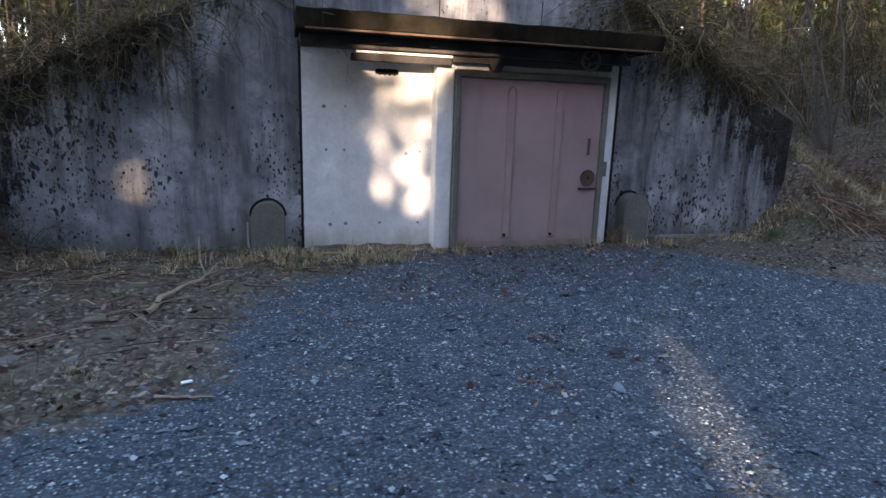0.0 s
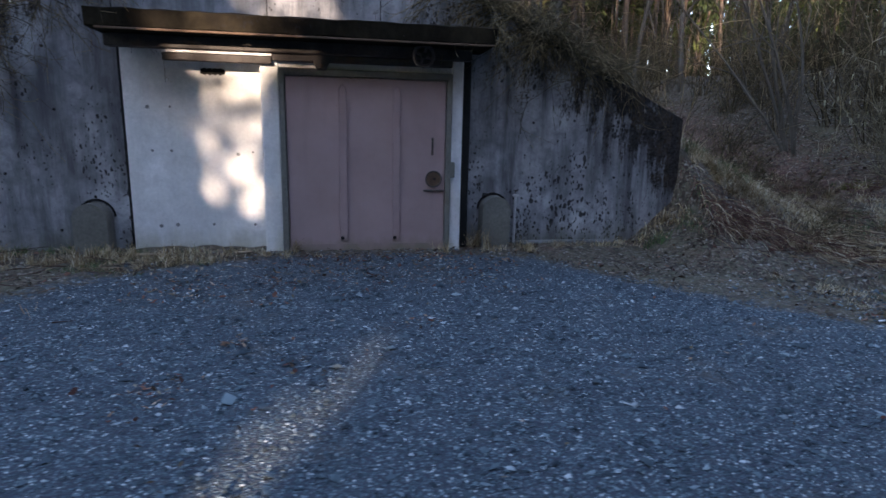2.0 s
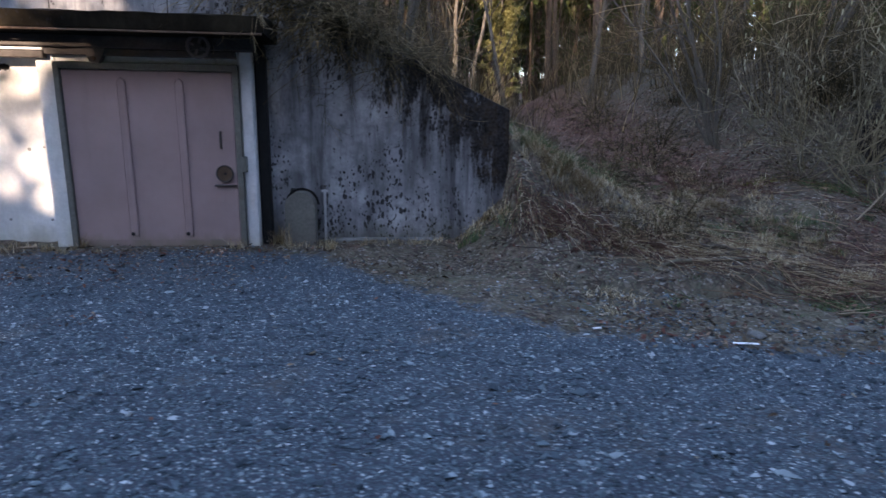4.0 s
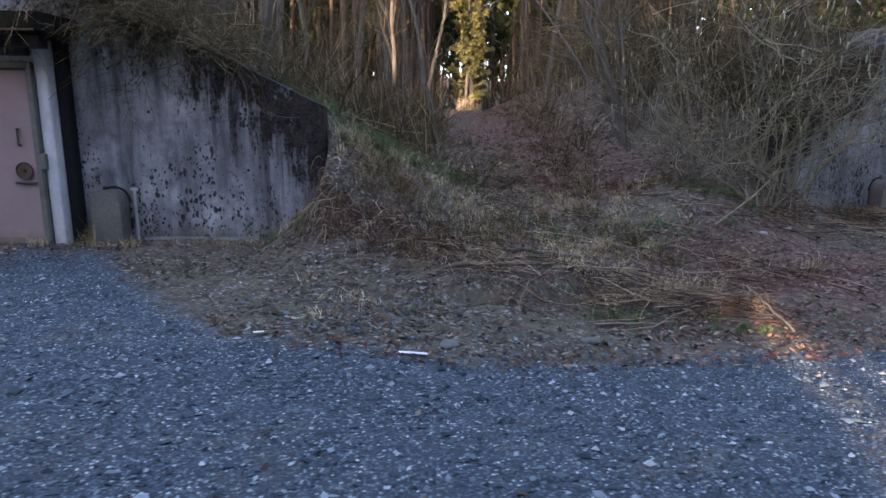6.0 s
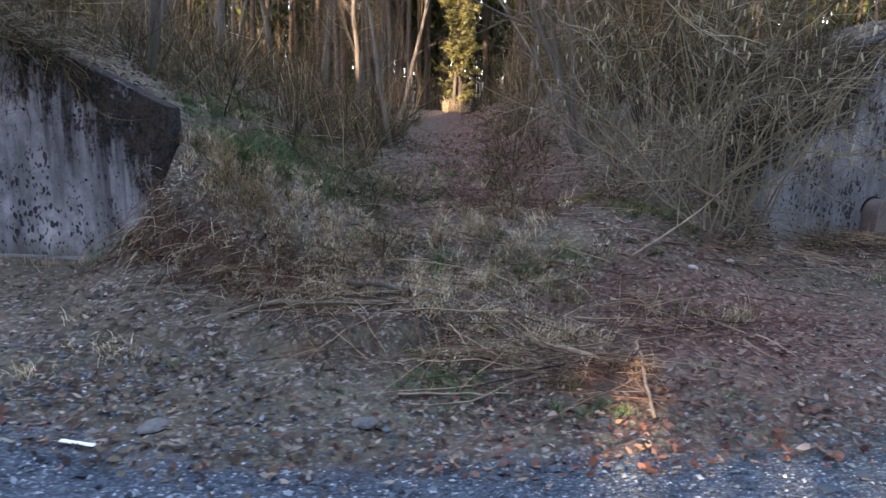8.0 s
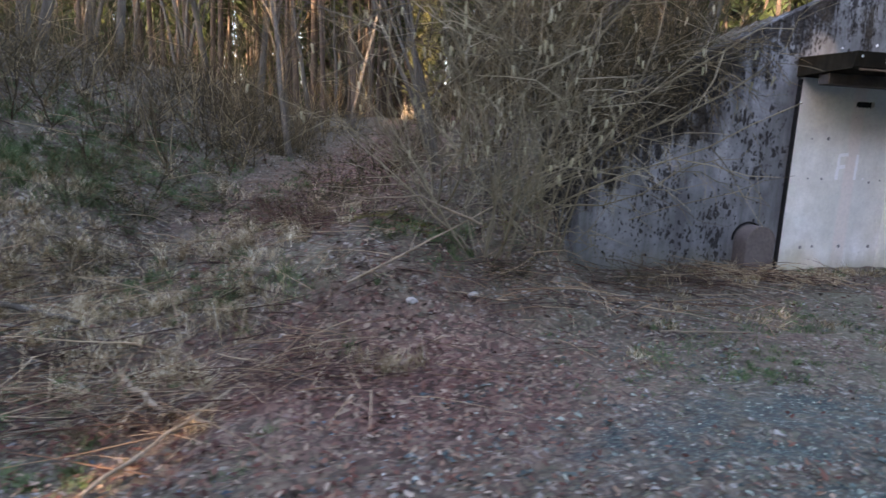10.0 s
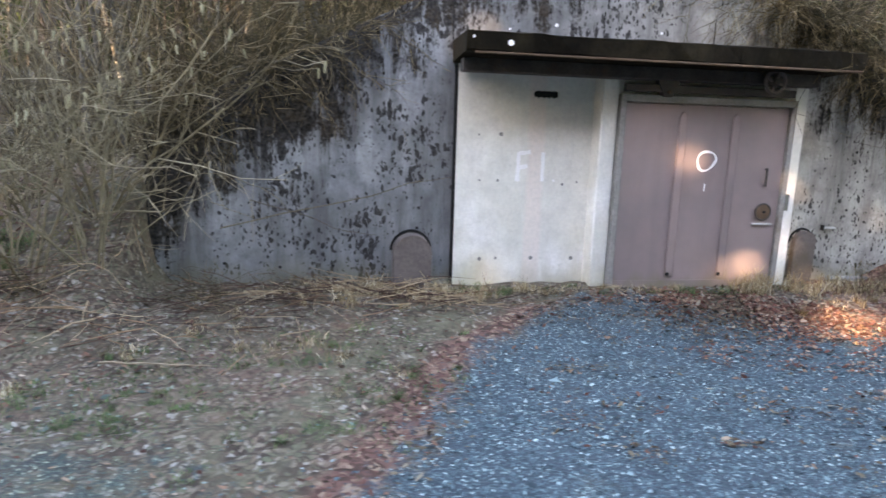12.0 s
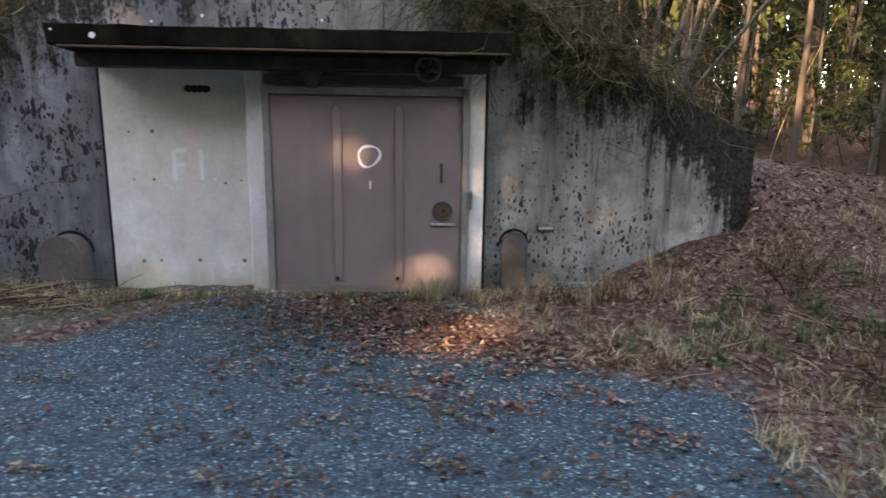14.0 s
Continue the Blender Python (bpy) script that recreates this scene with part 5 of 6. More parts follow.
    for pick, mat, name, text in ((red, LEAF, "red_leaf_litter", "reddish-brown fallen leaves on the soil"), (~red, LEAF_DULL, "leaf_litter", "weathered grey-brown fallen leaves on the soil")):
        m = int(pick.sum())
        ob = link_part(name, mesh_np(name, V[pick].reshape(-1, 3), np.arange(6 * m).reshape(-1, 6)), mat, None)
        tagged(ob, text, "leaf litter", kind="stuff")


def blades(rng, x, y, h, lean, comb):
    n = len(x)
    a = comb + rng.normal(0, 1.3, n)
    out = np.stack([np.cos(a), np.sin(a), np.zeros(n)], 1)
    side = np.stack([-np.sin(a), np.cos(a), np.zeros(n)], 1)
    b = np.stack([x, y, land(x, y) - 0.01], 1)
    w = rng.uniform(0.0014, 0.0036, n)[:, None]
    h = h[:, None]
    tip = np.clip(np.abs(rng.normal(0.7 * lean, 0.38, n)), 0, 1.75)[:, None]
    up = np.array([0, 0, 1.0])
    veer = side * rng.normal(0, 0.25, (n, 1))
    p1 = b + h * 0.34 * (np.cos(tip * 0.45) * up + np.sin(tip * 0.45) * out)
    p2 = p1 + h * 0.34 * (np.cos(tip * 0.9) * up + np.sin(tip * 0.9) * out + veer)
    p3 = p2 + h * 0.34 * (np.cos(tip * 1.2) * up + np.sin(tip * 1.2) * out + 2 * veer)
    V = np.stack([b - side * w, b + side * w, p1 + side * w, p1 - side * w, p2 + side * w * 0.8, p2 - side * w * 0.8, p3 + side * w * 0.2, p3 - side * w * 0.2], 1)
    i = np.arange(n)[:, None] * 8
    F = np.concatenate([i + np.array([[0, 1, 2, 3]]), i + np.array([[3, 2, 4, 5]]), i + np.array([[5, 4, 6, 7]])])
    return V.reshape(-1, 3), F


def grass(name, zones, mat, seed, label):
    rng = np.random.default_rng(seed)
    chunks = []
    for cx, cy, rx, ry, turn, n, h, lean in zones:
        tufts = max(6, n // 44)
        tx, ty = rng.normal(0, 0.55, tufts) * rx, rng.normal(0, 0.55, tufts) * ry
        k = rng.integers(0, tufts, n)
        wide = rng.uniform(0.02, 0.09, tufts)[k]
        px, py = tx[k] + rng.normal(0, 1, n) * wide, ty[k] + rng.normal(0, 1, n) * wide
        comb = rng.uniform(0, 6.28, tufts)[k]
        tall = rng.uniform(0.55, 1.2, tufts)[k]
        c, s = math.cos(turn), math.sin(turn)
        x, y = cx + px * c - py * s, cy + px * s + py * c
        ok = np.ones(n, bool)
        for st in SITES:
            u, v = local(st, x, y)
            ok &= ~((np.abs(u) < HALF) & (v > -0.03) & (v < 0.47)) & ~((np.abs(u) < 2.25) & (v > -0.36) & (v < 0.47))
        ok &= gravel_sd(x, y) < 0.15
        x, y = x[ok], y[ok]
        chunks.append(blades(rng, x, y, h * tall[ok] * rng.uniform(0.5, 1.2, len(x)), lean, comb[ok]))
    ob = add_part(name, chunks, mat, None)
    tagged(ob, label, "grass", kind="stuff")


B = TURN_B
grass("dry_grass", [
    (25.0, 10.1, 1.0, 0.5, B, 900, 0.2, 1.3), (26.2, 9.6, 0.9, 0.7, B, 450, 0.2, 1.4), (26.9, 8.6, 0.8, 0.9, B, 450, 0.24, 1.3), (26.0, 11.2, 1.0, 0.6, B, 450, 0.22, 1.3),
    (9.5, 6.7, 0.5, 0.35, -0.4, 1200, 0.26, 1.7), (9.9, 6.3, 0.7, 0.35, -0.4, 900, 0.28, 1.6), (10.9, 6.0, 0.8, 0.4, -0.2, 1200, 0.26, 1.6), (12.6, 7.2, 0.9, 0.6, 0, 900, 0.24, 1.6), (11.6, 21.2, 0.8, 0.6, 0, 900, 0.5, 0.8),
    (9.74, 7.06, 0.9, 0.5, 0, 1100, 0.24, 1.9), (10.32, 7.15, 1.2, 0.8, 0, 800, 0.24, 1.7), (8.38, 6.12, 0.6, 0.25, 0, 450, 0.14, 1.4), (9.55, 6.62, 0.45, 0.2, 0, 500, 0.22, 2.0), (10.23, 6.39, 0.8, 0.4, 0, 500, 0.26, 1.8), (9.35, 5.44, 1.0, 0.5, 0, 350, 0.2, 1.4),
    (12.2, 5.94, 1.4, 0.8, 0.2, 2200, 0.22, 1.5), (12.7, 5.3, 0.9, 0.5, 0.2, 1500, 0.2, 1.6), (10.6, 6.6, 0.9, 0.5, -0.2, 800, 0.24, 1.6), (12.78, 5, 1.0, 0.5, 0.2, 480, 0.2, 1.5), (13.15, 6.14, 0.7, 0.5, 0.3, 900, 0.18, 1.4), (11.32, 5.47, 0.8, 0.6, 0, 300, 0.22, 1.7),
    (13.27, 4.39, 0.4, 0.2, 0, 250, 0.2, 1.6), (12.06, 7.72, 1.4, 0.8, 0, 1100, 0.3, 1.9), (14.72, 5.53, 0.25, 0.2, 0, 250, 0.22, 1.2), (9.17, 4.07, 0.8, 0.4, 0, 350, 0.12, 1.6),
    (1.22, 5.8, 1.6, 0.5, 0, 3200, 0.17, 1.1), (-0.8, 6, 0.9, 0.35, 0, 900, 0.2, 0.9), (6.96, 6.13, 1.2, 0.25, 0, 700, 0.14, 0.9), (5.73, 6.27, 0.15, 0.15, 0, 200, 0.28, 0.6), (2.91, 6.05, 0.6, 0.2, 0, 500, 0.1, 0.9),
    (24.18, 11.2, 1.3, 0.3, B, 800, 0.26, 1.0), (25.51, 11.59, 1.0, 0.5, B, 350, 0.34, 0.9), (23.87, 10.56, 1.2, 0.4, B, 450, 0.2, 1.3), (26.51, 11.69, 0.9, 0.7, B, 300, 0.4, 1.0), (26.18, 10.15, 1.2, 0.9, B, 400, 0.22, 1.3),
    (27.49, 10.35, 1.0, 1.2, B, 700, 0.3, 1.2), (24.98, 10.24, 1.0, 0.5, B, 600, 0.2, 1.3), (26.5, 8.83, 0.7, 0.8, B, 800, 0.24, 1.2), (28.52, 13.01, 1.5, 1.5, B, 400, 0.35, 1.0),
    (18.45, 8.97, 1.1, 0.4, B, 1300, 0.2, 1.4), (19.44, 9.32, 0.9, 0.35, B, 1000, 0.16, 1.4), (21.11, 10.07, 1.4, 0.12, B, 900, 0.1, 0.9), (22.76, 10.68, 0.5, 0.15, B, 500, 0.28, 0.8),
    (-1.05, 2.77, 1.4, 0.6, 0, 700, 0.1, 1.0), (9.14, 9.4, 1.6, 1.6, 0, 900, 0.24, 1.7), (17.93, 7.03, 1.6, 0.8, B, 900, 0.08, 1.0), (13.1, 9.4, 2.4, 2.0, 0, 900, 0.35, 1.8)], STRAW, 51, "dry straw-coloured grass, bent and matted")
grass("green_grass", [
    (9.4, 7.2, 0.7, 0.6, 0, 2200, 0.2, 1.4), (9.0, 8.6, 1.2, 1.0, 0, 2600, 0.2, 1.4), (12.0, 8.8, 1.2, 0.9, 0, 1200, 0.12, 1.3), (10.4, 9.2, 1.0, 1.0, 0, 1500, 0.16, 1.4), (14.9, 7.6, 0.6, 0.4, 0.4, 900, 0.12, 1.2),
    (12.3, 4.12, 0.5, 0.3, 0, 420, 0.10, 1.3), (13.09, 3.89, 0.4, 0.25, 0, 380, 0.10, 1.3), (14.24, 4.38, 0.4, 0.3, 0, 250, 0.09, 1.3), (12.77, 6.36, 0.7, 0.4, 0, 900, 0.16, 1.4), (12.49, 4.62, 0.8, 0.35, 0, 500, 0.12, 1.4), (13.34, 6.55, 0.4, 0.3, 0, 450, 0.12, 1.3), (11.81, 4.28, 0.6, 0.3, 0, 350, 0.10, 1.3), (19.57, 6.68, 0.3, 0.9, 0, 400, 0.05, 1.0),
    (9.83, 7.44, 1.0, 0.8, 0, 2200, 0.24, 1.3), (8.59, 11.5, 2.2, 2.4, 0, 1800, 0.2, 1.4), (12.1, 10.8, 0.9, 1.8, 0, 1000, 0.12, 1.4), (12.48, 6.3, 1.4, 0.7, 0, 1500, 0.14, 1.0), (8.48, 5.94, 0.4, 0.2, 0, 250, 0.16, 0.9), (9.53, 9, 1.4, 1.4, 0, 2600, 0.2, 1.5), (9.6, 10.6, 1.2, 1.2, 0, 2400, 0.16, 1.4), (8.4, 9.8, 1.2, 1.4, 0, 2000, 0.18, 1.4), (11.91, 4.47, 2.0, 0.8, 0.2, 800, 0.07, 1.0),
    (1.01, 6.2, 1.8, 0.15, 0, 900, 0.12, 0.8), (0.91, 5.51, 1.8, 0.5, 0, 1100, 0.08, 1.0), (25.89, 10.53, 0.9, 0.7, B, 700, 0.22, 1.0), (25.57, 9.77, 0.35, 0.15, B, 350, 0.1, 1.0), (27.41, 11.12, 0.9, 0.6, B, 900, 0.25, 1.0),
    (21.9, 10.3, 0.9, 0.1, B, 800, 0.09, 0.9), (19.81, 9.6, 1.0, 0.15, B, 600, 0.1, 0.9), (18.49, 6.75, 1.5, 1.0, B, 5200, 0.055, 1.0), (17.37, 5.98, 1.6, 0.8, B, 1900, 0.05, 1.0), (-0.42, 2.89, 0.6, 0.3, 0, 350, 0.06, 1.0), (14.43, 7.57, 0.6, 0.5, 0, 700, 0.1, 0.9), (10.95, 3.82, 1.6, 0.6, 0, 700, 0.04, 1.0)], GREEN, 52, "short green grass and weeds")
grass("moss_patch", [(13.82, 8.33, 0.36, 0.2, 0.2, 1500, 0.07, 1.2), (14.47, 7.67, 0.2, 0.14, 0.4, 500, 0.055, 1.2), (14.02, 8.07, 0.2, 0.14, 0, 500, 0.05, 1.2), (15.32, 8.01, 0.4, 0.2, 0, 500, 0.05, 1.2)], MOSS, 53, "yellow-green moss at the shrub's foot")
gravel_stones()
leaf_cover()


# ---- dead wood, stones, litter ----
def fallen_branch(pts, r0, r1, label, mat=DEADWOOD, forks=2, seed=0, name="fallen_branch"):
    rng = np.random.default_rng(seed)
    root = new(name)
    p = np.array([(x, y, float(land(x, y)) + z) for x, y, z in pts])
    root.location = p[0]
    p = p - p[0]
    t = np.linspace(0, len(p) - 1, 9)
    i = np.minimum(t.astype(int), len(p) - 2)
    q = p[i] + (p[i + 1] - p[i]) * (t - i)[:, None]
    q[1:-1] += rng.normal(0, r0 * 0.5, (7, 3))
    add_part("limb", [tubes(q[None], taper(1, 9, r0, r1), 7)], mat, root, smooth=True)
    if forks:
        f = offshoots(rng, q[None], forks, 0.3, 0.9, 0.35 * np.linalg.norm(p[-1]), 4, 0.1, 0.03, 0.7)
        f[..., 2] = np.maximum(f[..., 2], 0.0)
        for k in range(len(f)):
            add_part("side_branch", [tubes(f[k:k + 1], taper(1, 4, r1 * 1.2, r1 * 0.4), 4)], mat, root)
    tagged(root, label, "branch", "fallen branches")


fallen_branch([(10.25, 4.76, -0.01), (10.6, 4.93, 0.04), (11.75, 5.2, 0.05)], 0.034, 0.024, "mossy fallen log lying in the grass", LOG_BARK, 0, 1, "fallen_log")
fallen_branch([(-0.06, 4.15, 0.03), (0.14, 4.65, 0.08), (0.41, 5.26, 0.05)], 0.03, 0.01, "bleached forked branch on the leaf litter", DEADWOOD, 4, 2)
fallen_branch([(0.3, 2.59, 0.02), (0.65, 2.51, 0.02)], 0.012, 0.007, "short pale stick on the verge", DEADWOOD, 0, 3)
fallen_branch([(13.59, 3.69, 0.05), (13.78, 4.88, 0.10)], 0.013, 0.008, "long pale stick on the leaf litter", DEADWOOD, 0, 4)
fallen_branch([(12.88, 4.95, 0.06), (13.44, 4.58, 0.08), (13.84, 4.53, 0.05)], 0.03, 0.012, "broken orange-brown branch on the brushwood", DEADWOOD, 3, 5)
fallen_branch([(11.93, 3.74, 0.03), (12.31, 3.76, 0.05), (12.64, 4.15, 0.05), (12.88, 4.3, 0.06)], 0.009, 0.004, "thin bent stick in the grass", DEADWOOD, 2, 6)
fallen_branch([(14.12, 6.44, 0.05), (14.81, 6.76, 0.35), (15.41, 7.3, 0.7)], 0.014, 0.006, "long bare branch leaning from the shrub", DEADWOOD, 1, 7)
for pts, r, text in (([(-4.6, -0.45, 0.80), (-4.0, -0.28, 0.94), (-3.0, -0.25, 1.14), (-2.6, -0.24, 1.29), (-2.1, -0.2, 1.37)], 0.009, "thin pale branch reaching across the concrete"), ([(-4.3, -0.4, 1.1), (-3.68, -0.2, 0.9), (-3.4, -0.15, 0.74), (-2.95, -0.12, 0.68)], 0.007, "thin dark branch reaching past the hood")):
    world = [SITES[1]["m"] @ Vector(p) for p in pts]
    fallen_branch([(p.x, p.y, p.z - float(land(p.x, p.y))) for p in world], r, 0.003, text, LOG_BARK if r > 0.008 else BARK, 1, 9)
fallen_branch([(15.31, 7.11, 0.55), (14.72, 6.83, 0.75), (14.03, 6.68, 0.7)], 0.013, 0.004, "bare branch arching out of the shrub", DEADWOOD, 2, 12)
fallen_branch([(11.83, 3.88, 0.03), (12.65, 3.99, 0.05)], 0.011, 0.006, "pale straight stick in the leaves", DEADWOOD, 0, 13)
fallen_branch([(11.12, 5.39, 0.1), (12.06, 5.44, 0.08)], 0.03, 0.022, "short dark log in the grass", BARK, 0, 14)
fallen_branch([(25.87, 6.55, 0.03), (26.4, 6.06, 0.04)], 0.02, 0.01, "grey stick on the gravel", BARK, 0, 10)
fallen_branch([(17.07, 6.65, 0.03), (17.93, 6.83, 0.04)], 0.010, 0.004, "thin straight stick on the leaves", DEADWOOD, 0, 11)


def brushwood():
    rng = np.random.default_rng(12)
    zones = ((13.26, 4.59, 0.6, 0.4, 110, 0.8), (13.26, 4.49, 0.7, 0.4, 40, 1.4), (12.39, 4.93, 0.9, 0.4, 34, 1.4), (11.91, 5.95, 0.9, 0.6, 40, 1.3), (12.29, 4.83, 1.0, 0.5, 90, 0.8), (12.49, 5.63, 1.2, 0.6, 60, 1.6), (11.52, 4.52, 0.8, 0.4, 60, 0.9), (14.23, 5.36, 0.8, 0.5, 120, 0.7), (18.85, 8.88, 0.9, 0.3, 160, 0.7), (17.66, 8.33, 0.8, 0.4, 100, 0.8), (12.28, 6.59, 1.8, 1.0, 140, 0.8), (0.02, 5.02, 1.6, 0.8, 90, 0.5),
             (-1.49, 5.41, 0.9, 0.5, 100, 0.6), (15.32, 6.82, 1.2, 0.6, 130, 0.8), (10.24, 5.38, 0.9, 0.5, 130, 0.7), (26.58, 10.06, 1.0, 1.0, 140, 0.6), (16.78, 7.53, 1.0, 0.5, 90, 0.7), (9.91, 9.48, 1.6, 1.6, 120, 0.9), (12.82, 8.83, 1.6, 1.4, 120, 0.9), (-0.89, 3.63, 1.0, 0.6, 70, 0.35))
    chunks = []
    for cx, cy, rx, ry, n, ln in zones:
        x, y = cx + rng.normal(0, 0.6, n) * rx, cy + rng.normal(0, 0.6, n) * ry
        a = rng.uniform(0, 6.28, n)
        P = canes(rng, np.stack([x, y, land(x, y) + rng.uniform(0.01, 0.13, n)], 1), np.stack([np.cos(a), np.sin(a), rng.normal(0.06, 0.08, n)], 1), ln * rng.uniform(0.3, 1.2, n), 5, 0.07, 0.02)
        floor = land(P[..., 0], P[..., 1])
        P[..., 2] = np.clip(P[..., 2], floor + 0.012, floor + 0.2)
        chunks.append(tubes(P, taper(n, 5, rng.uniform(0.002, 0.0075, n), 0.0015), 4))
    ob = add_part("brushwood", chunks, BRUSH, None)
    tagged(ob, "scattered dead twigs and cut brushwood", "twigs", kind="stuff")


brushwood()


def hanging_stems():
    """Dead weed stems that droop down the front of the slumped bank."""
    rng = np.random.default_rng(14)
    n = 1400
    x = rng.uniform(8.75, 11.2, n)
    y = 5.80 - 0.25 * (x - 9) + rng.normal(0, 0.22, n)
    h = rng.normal(0, 0.45, n)
    P = canes(rng, np.stack([x, y, land(x, y)], 1), np.stack([h, rng.uniform(-1.2, -0.4, n), rng.uniform(-0.1, 0.5, n)], 1), rng.uniform(0.2, 0.6, n), 7, 0.14, 0.24)
    P[..., 2] = np.maximum(P[..., 2], land(P[..., 0], P[..., 1]) + 0.015)
    red = rng.random(n) < np.where(x < 10.2, 0.72, 0.4)
    for name, pick, mat, text in (("weed_stems", red, RED_CANE, "reddish-brown dead stems hanging down the bank"), ("straw_stems", ~red, STRAW, "long straw stems hanging down the bank")):
        Q = P[pick]
        ob = add_part(name, [tubes(Q, taper(len(Q), 7, rng.uniform(0.0025, 0.006, len(Q)), 0.0016))], mat, None)
        tagged(ob, text, "dead weeds", kind="stuff")


hanging_stems()


def stone(x, y, r, squash, seed, label, mat=ROCK, name="stone", cat="stone"):
    rng = random.Random(seed)
    bm = bmesh.new()
    bmesh.ops.create_icosphere(bm, subdivisions=2, radius=r)
    off = Vector((rng.random() * 9, rng.random() * 9, rng.random() * 9))
    for v in bm.verts:
        k = 1 + 0.35 * noise.noise(v.co / r * 0.9 + off) + 0.12 * noise.noise(v.co / r * 2.6 + off)
        v.co = Vector((v.co.x * k * 1.25, v.co.y * k, v.co.z * k * squash))
    bmesh.ops.rotate(bm, matrix=Matrix.Rotation(rng.random() * 6, 3, "Z"), verts=bm.verts)
    ob = part(name, bm, mat)
    ob.location = (x, y, float(land(x, y)) + r * squash * 0.45)
    tagged(ob, label, cat)


for i, (x, y, r, q, m) in enumerate(((14.77, 6.39, 0.055, 0.7, PALE_ROCK), (10.44, 3.13, 0.075, 0.4, ROCK), (11.67, 3.44, 0.07, 0.4, ROCK), (16.97, 8.01, 0.06, 0.6, PALE_ROCK), (15.31, 6.73, 0.05, 0.7, PALE_ROCK),
                                   (16.03, 3.84, 0.06, 0.6, PALE_ROCK), (-0.76, 3.36, 0.07, 0.4, ROCK), (-0.33, 3.29, 0.06, 0.5, ROCK), (-1.12, 3.99, 0.05, 0.6, ROCK), (15.81, 7, 0.04, 0.7, PALE_ROCK))):
    stone(x, y, r, q, i, "pale rough field stone half sunk in leaves" if m is PALE_ROCK else "grey field stone half sunk in the verge", m)


def slab(x, y, w, d, h, turn, mat, name, label, cat):
    ob = part(name, boxed(-w / 2, w / 2, -d / 2, d / 2, 0, h, bev=min(h, d) * 0.3), mat)
    ob.location, ob.rotation_euler = (x, y, float(land(x, y)) + 0.02), (0.05, 0.03, turn)
    tagged(ob, label, cat)


slab(-0.37, 4.06, 0.26, 0.13, 0.03, 0.1, LOG_BARK, "stone_slab", "flat grey-brown slab lying on the litter", "stone")
slab(10.16, 2.85, 0.22, 0.028, 0.008, -0.1, CHALK, "litter_strip", "white strip of litter at the gravel's edge", "litter")
slab(8.94, 3.05, 0.08, 0.02, 0.012, 0.2, CHALK, "litter_strip", "white strip of litter at the gravel's edge", "litter")
slab(0.46, 2.75, 0.07, 0.03, 0.012, 0.4, CHALK, "litter_strip", "crumpled white paper at the gravel's edge", "litter")
slab(1.63, 5.95, 0.28, 0.07, 0.02, 0.1, DEADWOOD, "wood_scrap", "pale broken board at the foot of the wall", "wood")
slab(2.71, 6, 0.22, 0.05, 0.02, 0.5, DEADWOOD, "wood_scrap", "pale broken board at the foot of the wall", "wood")


# ---- unseen wood, added on the sun's side of the road to shade the drive ----
# gaps cut for sun: place reached, half width, half height, share of sprays left
GAPS = [((2.58, 6.4, 1.5), 0.28, 0.95, 0.82), ((2.6, 6.4, 2.4), 0.5, 0.2, 0.2), ((3.01, 5.71, 2.8), 0.5, 0.12, 0.4), ((-0.72, 6.5, 0.96), 0.13, 0.18, 0.9), ((3.78, 2.3, -0.07), 0.22, 0.2, 0.5),
        ((13.5, 1.3, -0.1), 0.85, 0.33, 0.05), ((13.45, 4.25, -0.15), 0.4, 0.07, 0.72), ((13.5, 5.6, 0.1), 0.06, 0.0, 1.0), ((23.55, 9.8, 0.1), 0.32, 0.12, 0.55), ((22.55, 10.79, 0.45), 0.1, 0.13, 0.6),
        ((21.72, 10.46, 1.79), 0.1, 0.05, 1.0), ((23.2, 11.1, 1.3), -0.05, 0.68, 0.97), ((23.32, 11.4, 0.5), 0.0, 0.12, 0.97), ((3.3, 6.5, 3.15), 0.6, 0.2, 0.85), ((19.4, 9.9, 3.15), 0.1, 0.05, 1.0),
        ((11.6, 22.0, 4.8), 0.55, 3.2, 0.0), ((27.5, 18.7, 4.2), 1.0, 1.7, 0.5)]


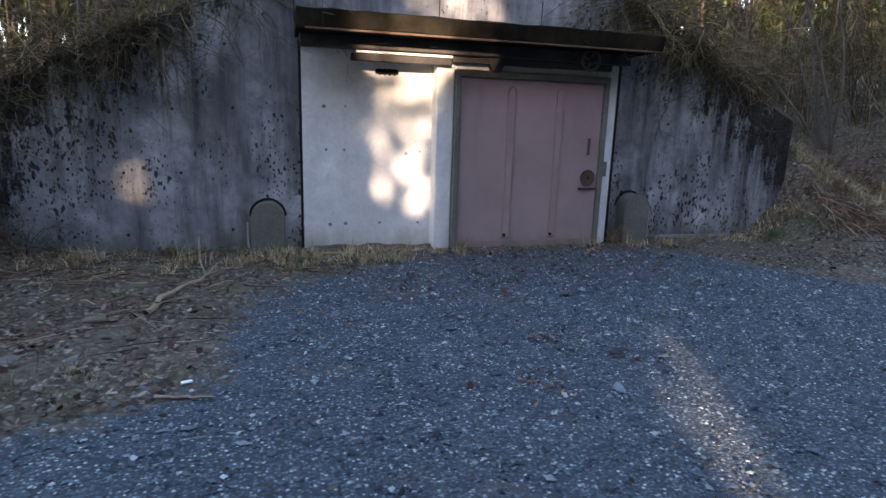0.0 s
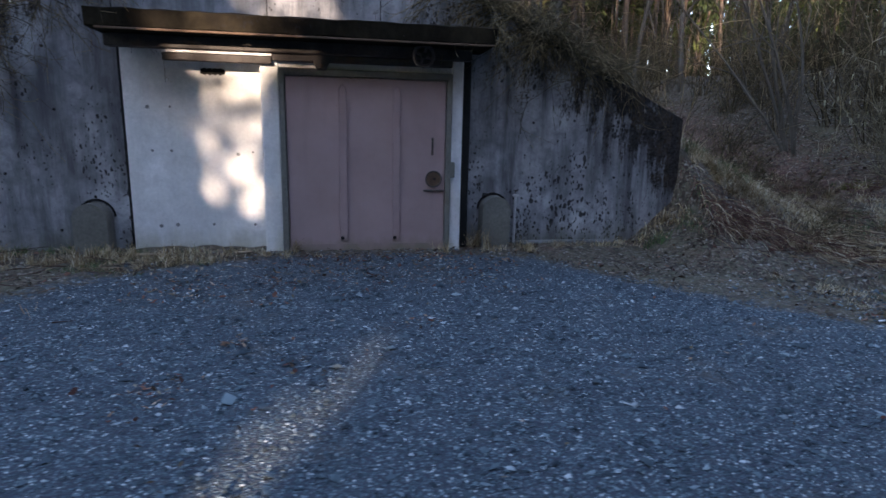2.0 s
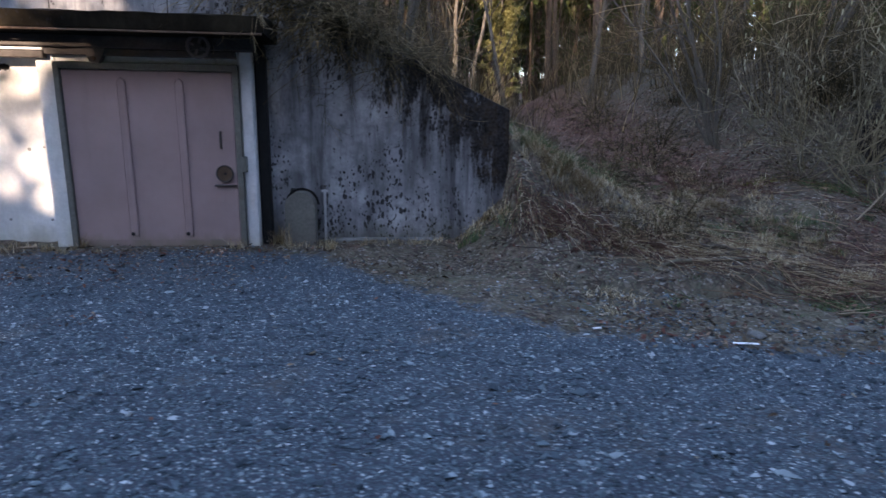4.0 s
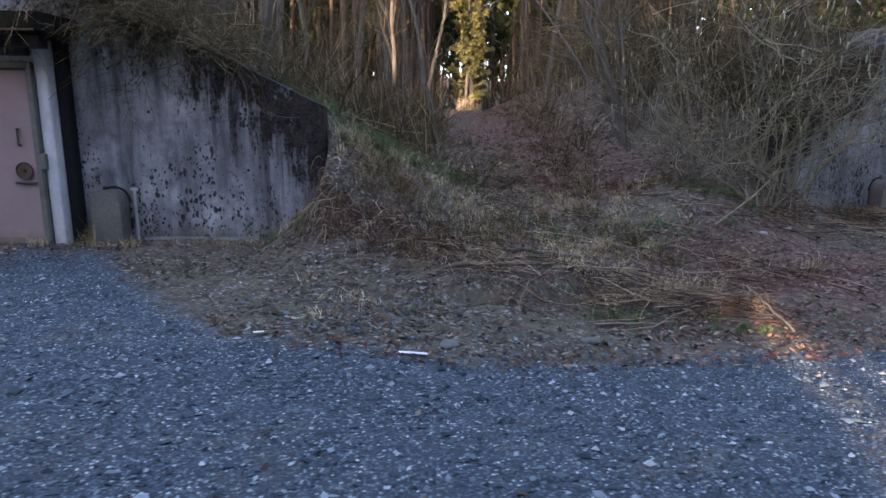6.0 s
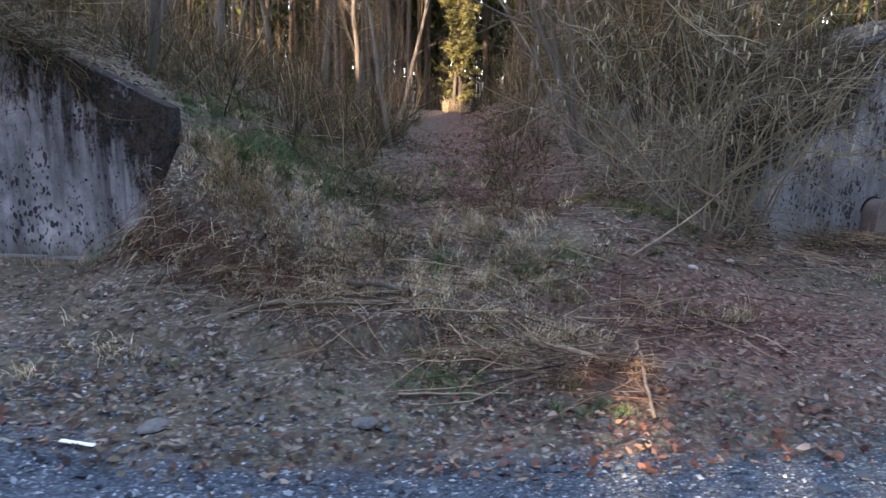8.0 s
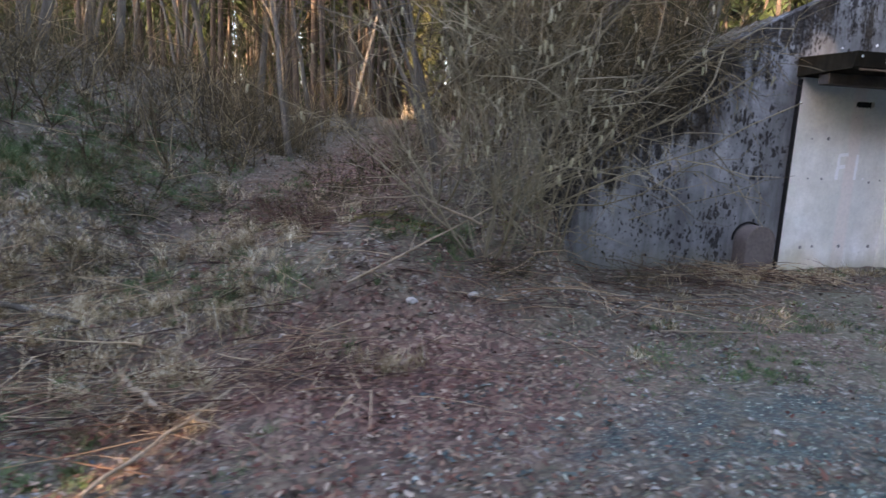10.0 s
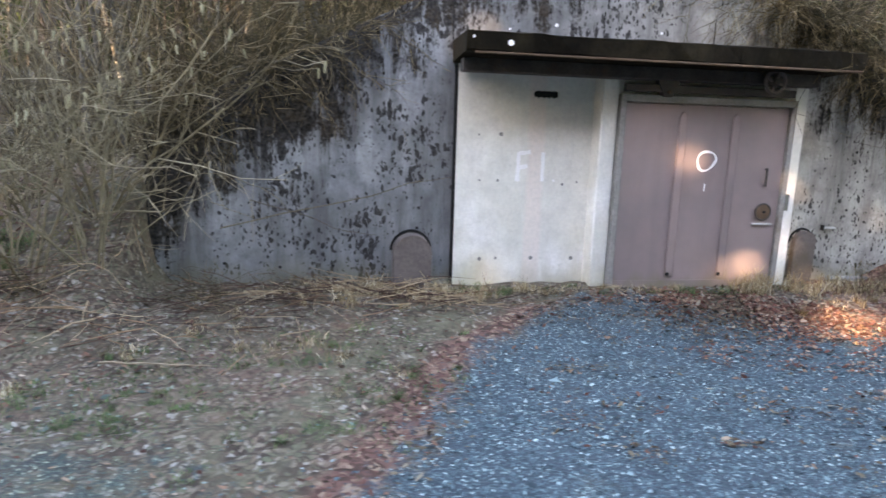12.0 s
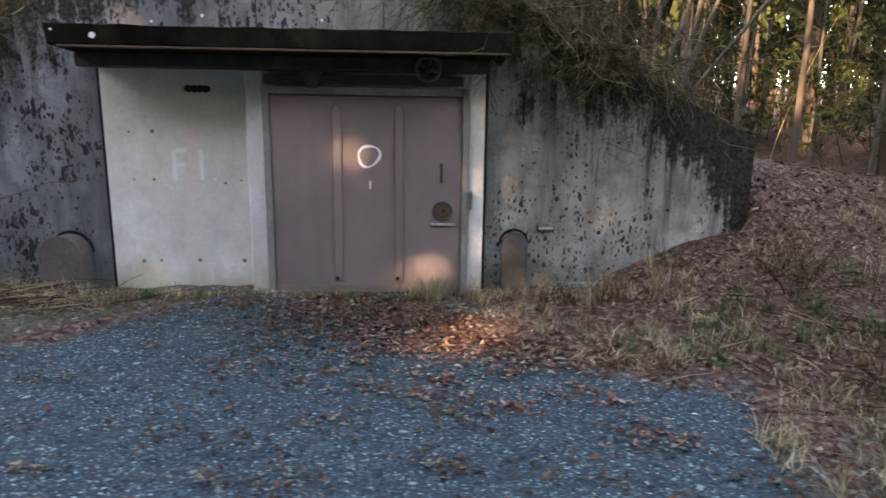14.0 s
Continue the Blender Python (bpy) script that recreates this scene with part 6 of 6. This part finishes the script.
def shade_wood():
    rng = np.random.default_rng(60)
    right = SUN_DIR.cross(Vector((0, 0, 1))).normalized()
    up = right.cross(SUN_DIR).normalized()
    sd, ri, uv = np.array(SUN_DIR), np.array(right), np.array(up)
    n = 112000
    x = rng.uniform(-40, 52, n)
    y = -9.5 + np.clip(x - 12, 0, None) * 0.42 - rng.uniform(0, 3.5, n)
    z = rng.uniform(0.2, 15.6, n)
    z = np.minimum(z, 14.2 + 1.2 * np.sin(x * 1.3) + 1.0 * np.sin(x * 3.1))
    C = np.stack([x, y, z], 1)
    keep = np.ones(n, bool)
    small = np.ones(n)
    for t, a, b, left in GAPS:
        d = C - np.array(t)
        inside = ((d @ ri) / (a + 0.2)) ** 2 + ((d @ uv) / (b + 0.2)) ** 2 < 1
        keep &= ~inside | (rng.random(n) < left)
        small[inside] = rng.uniform(0.12, 0.45, int(inside.sum()))
    C, small = C[keep], small[keep]
    n = len(C)
    d1, d2 = rng.normal(0, 1, (n, 3)), rng.normal(0, 1, (n, 3))
    d1 /= np.linalg.norm(d1, axis=1, keepdims=True)
    d2 = np.cross(d1, d2)
    d2 /= np.linalg.norm(d2, axis=1, keepdims=True)
    L = rng.uniform(0.3, 0.48, (n, 1)) * small[:, None]
    V = np.stack([C - d1 * L, C + d2 * L * 0.6, C + d1 * L, C - d2 * L * 0.6], 1)
    ob = link_part("spruce_thicket", mesh_np("spruce_thicket", V.reshape(-1, 3), np.arange(4 * n).reshape(-1, 4)), NEEDLE, None)
    tagged(ob, "unseen spruce wood added along the road to shade the drive", "woods", kind="stuff")
    # extra branches added across the first gap, to break up its sun patch
    m = 26
    c = np.array((2.5, 6.4, 1.45)) - sd * 18.0 + ri * rng.uniform(-0.7, 0.7, (m, 1)) + uv * rng.uniform(-1.6, 0.6, (m, 1))
    Q = canes(rng, c, ri * rng.normal(0, 0.5, (m, 1)) + uv * rng.uniform(0.3, 1.0, (m, 1)), rng.uniform(0.6, 1.6, m), 6, 0.18, 0.0)
    S = offshoots(rng, Q, 6, 0.1, 1.0, 0.5, 4, 0.2, 0.0)
    ob = add_part("spruce_branches", [tubes(Q, taper(m, 6, 0.022, 0.008)), tubes(S, taper(len(S), 4, 0.012, 0.005))], BARK, None)
    tagged(ob, "unseen bare branches added to dapple the sun on the panel", "woods", kind="stuff")
    m = 70
    x = rng.uniform(-40, 52, m)
    y = -12.5 + np.clip(x - 12, 0, None) * 0.42
    P = canes(rng, np.stack([x, y, np.zeros(m) - 0.2], 1), np.tile([0, 0, 1.0], (m, 1)), rng.uniform(11, 14, m), 5, 0.01, 0)
    ob = add_part("spruce_trunks", [tubes(P, taper(m, 5, 0.12, 0.03), 6)], BARK, None)
    tagged(ob, "trunks of the unseen spruce wood added along the road", "woods", kind="stuff")


shade_wood()
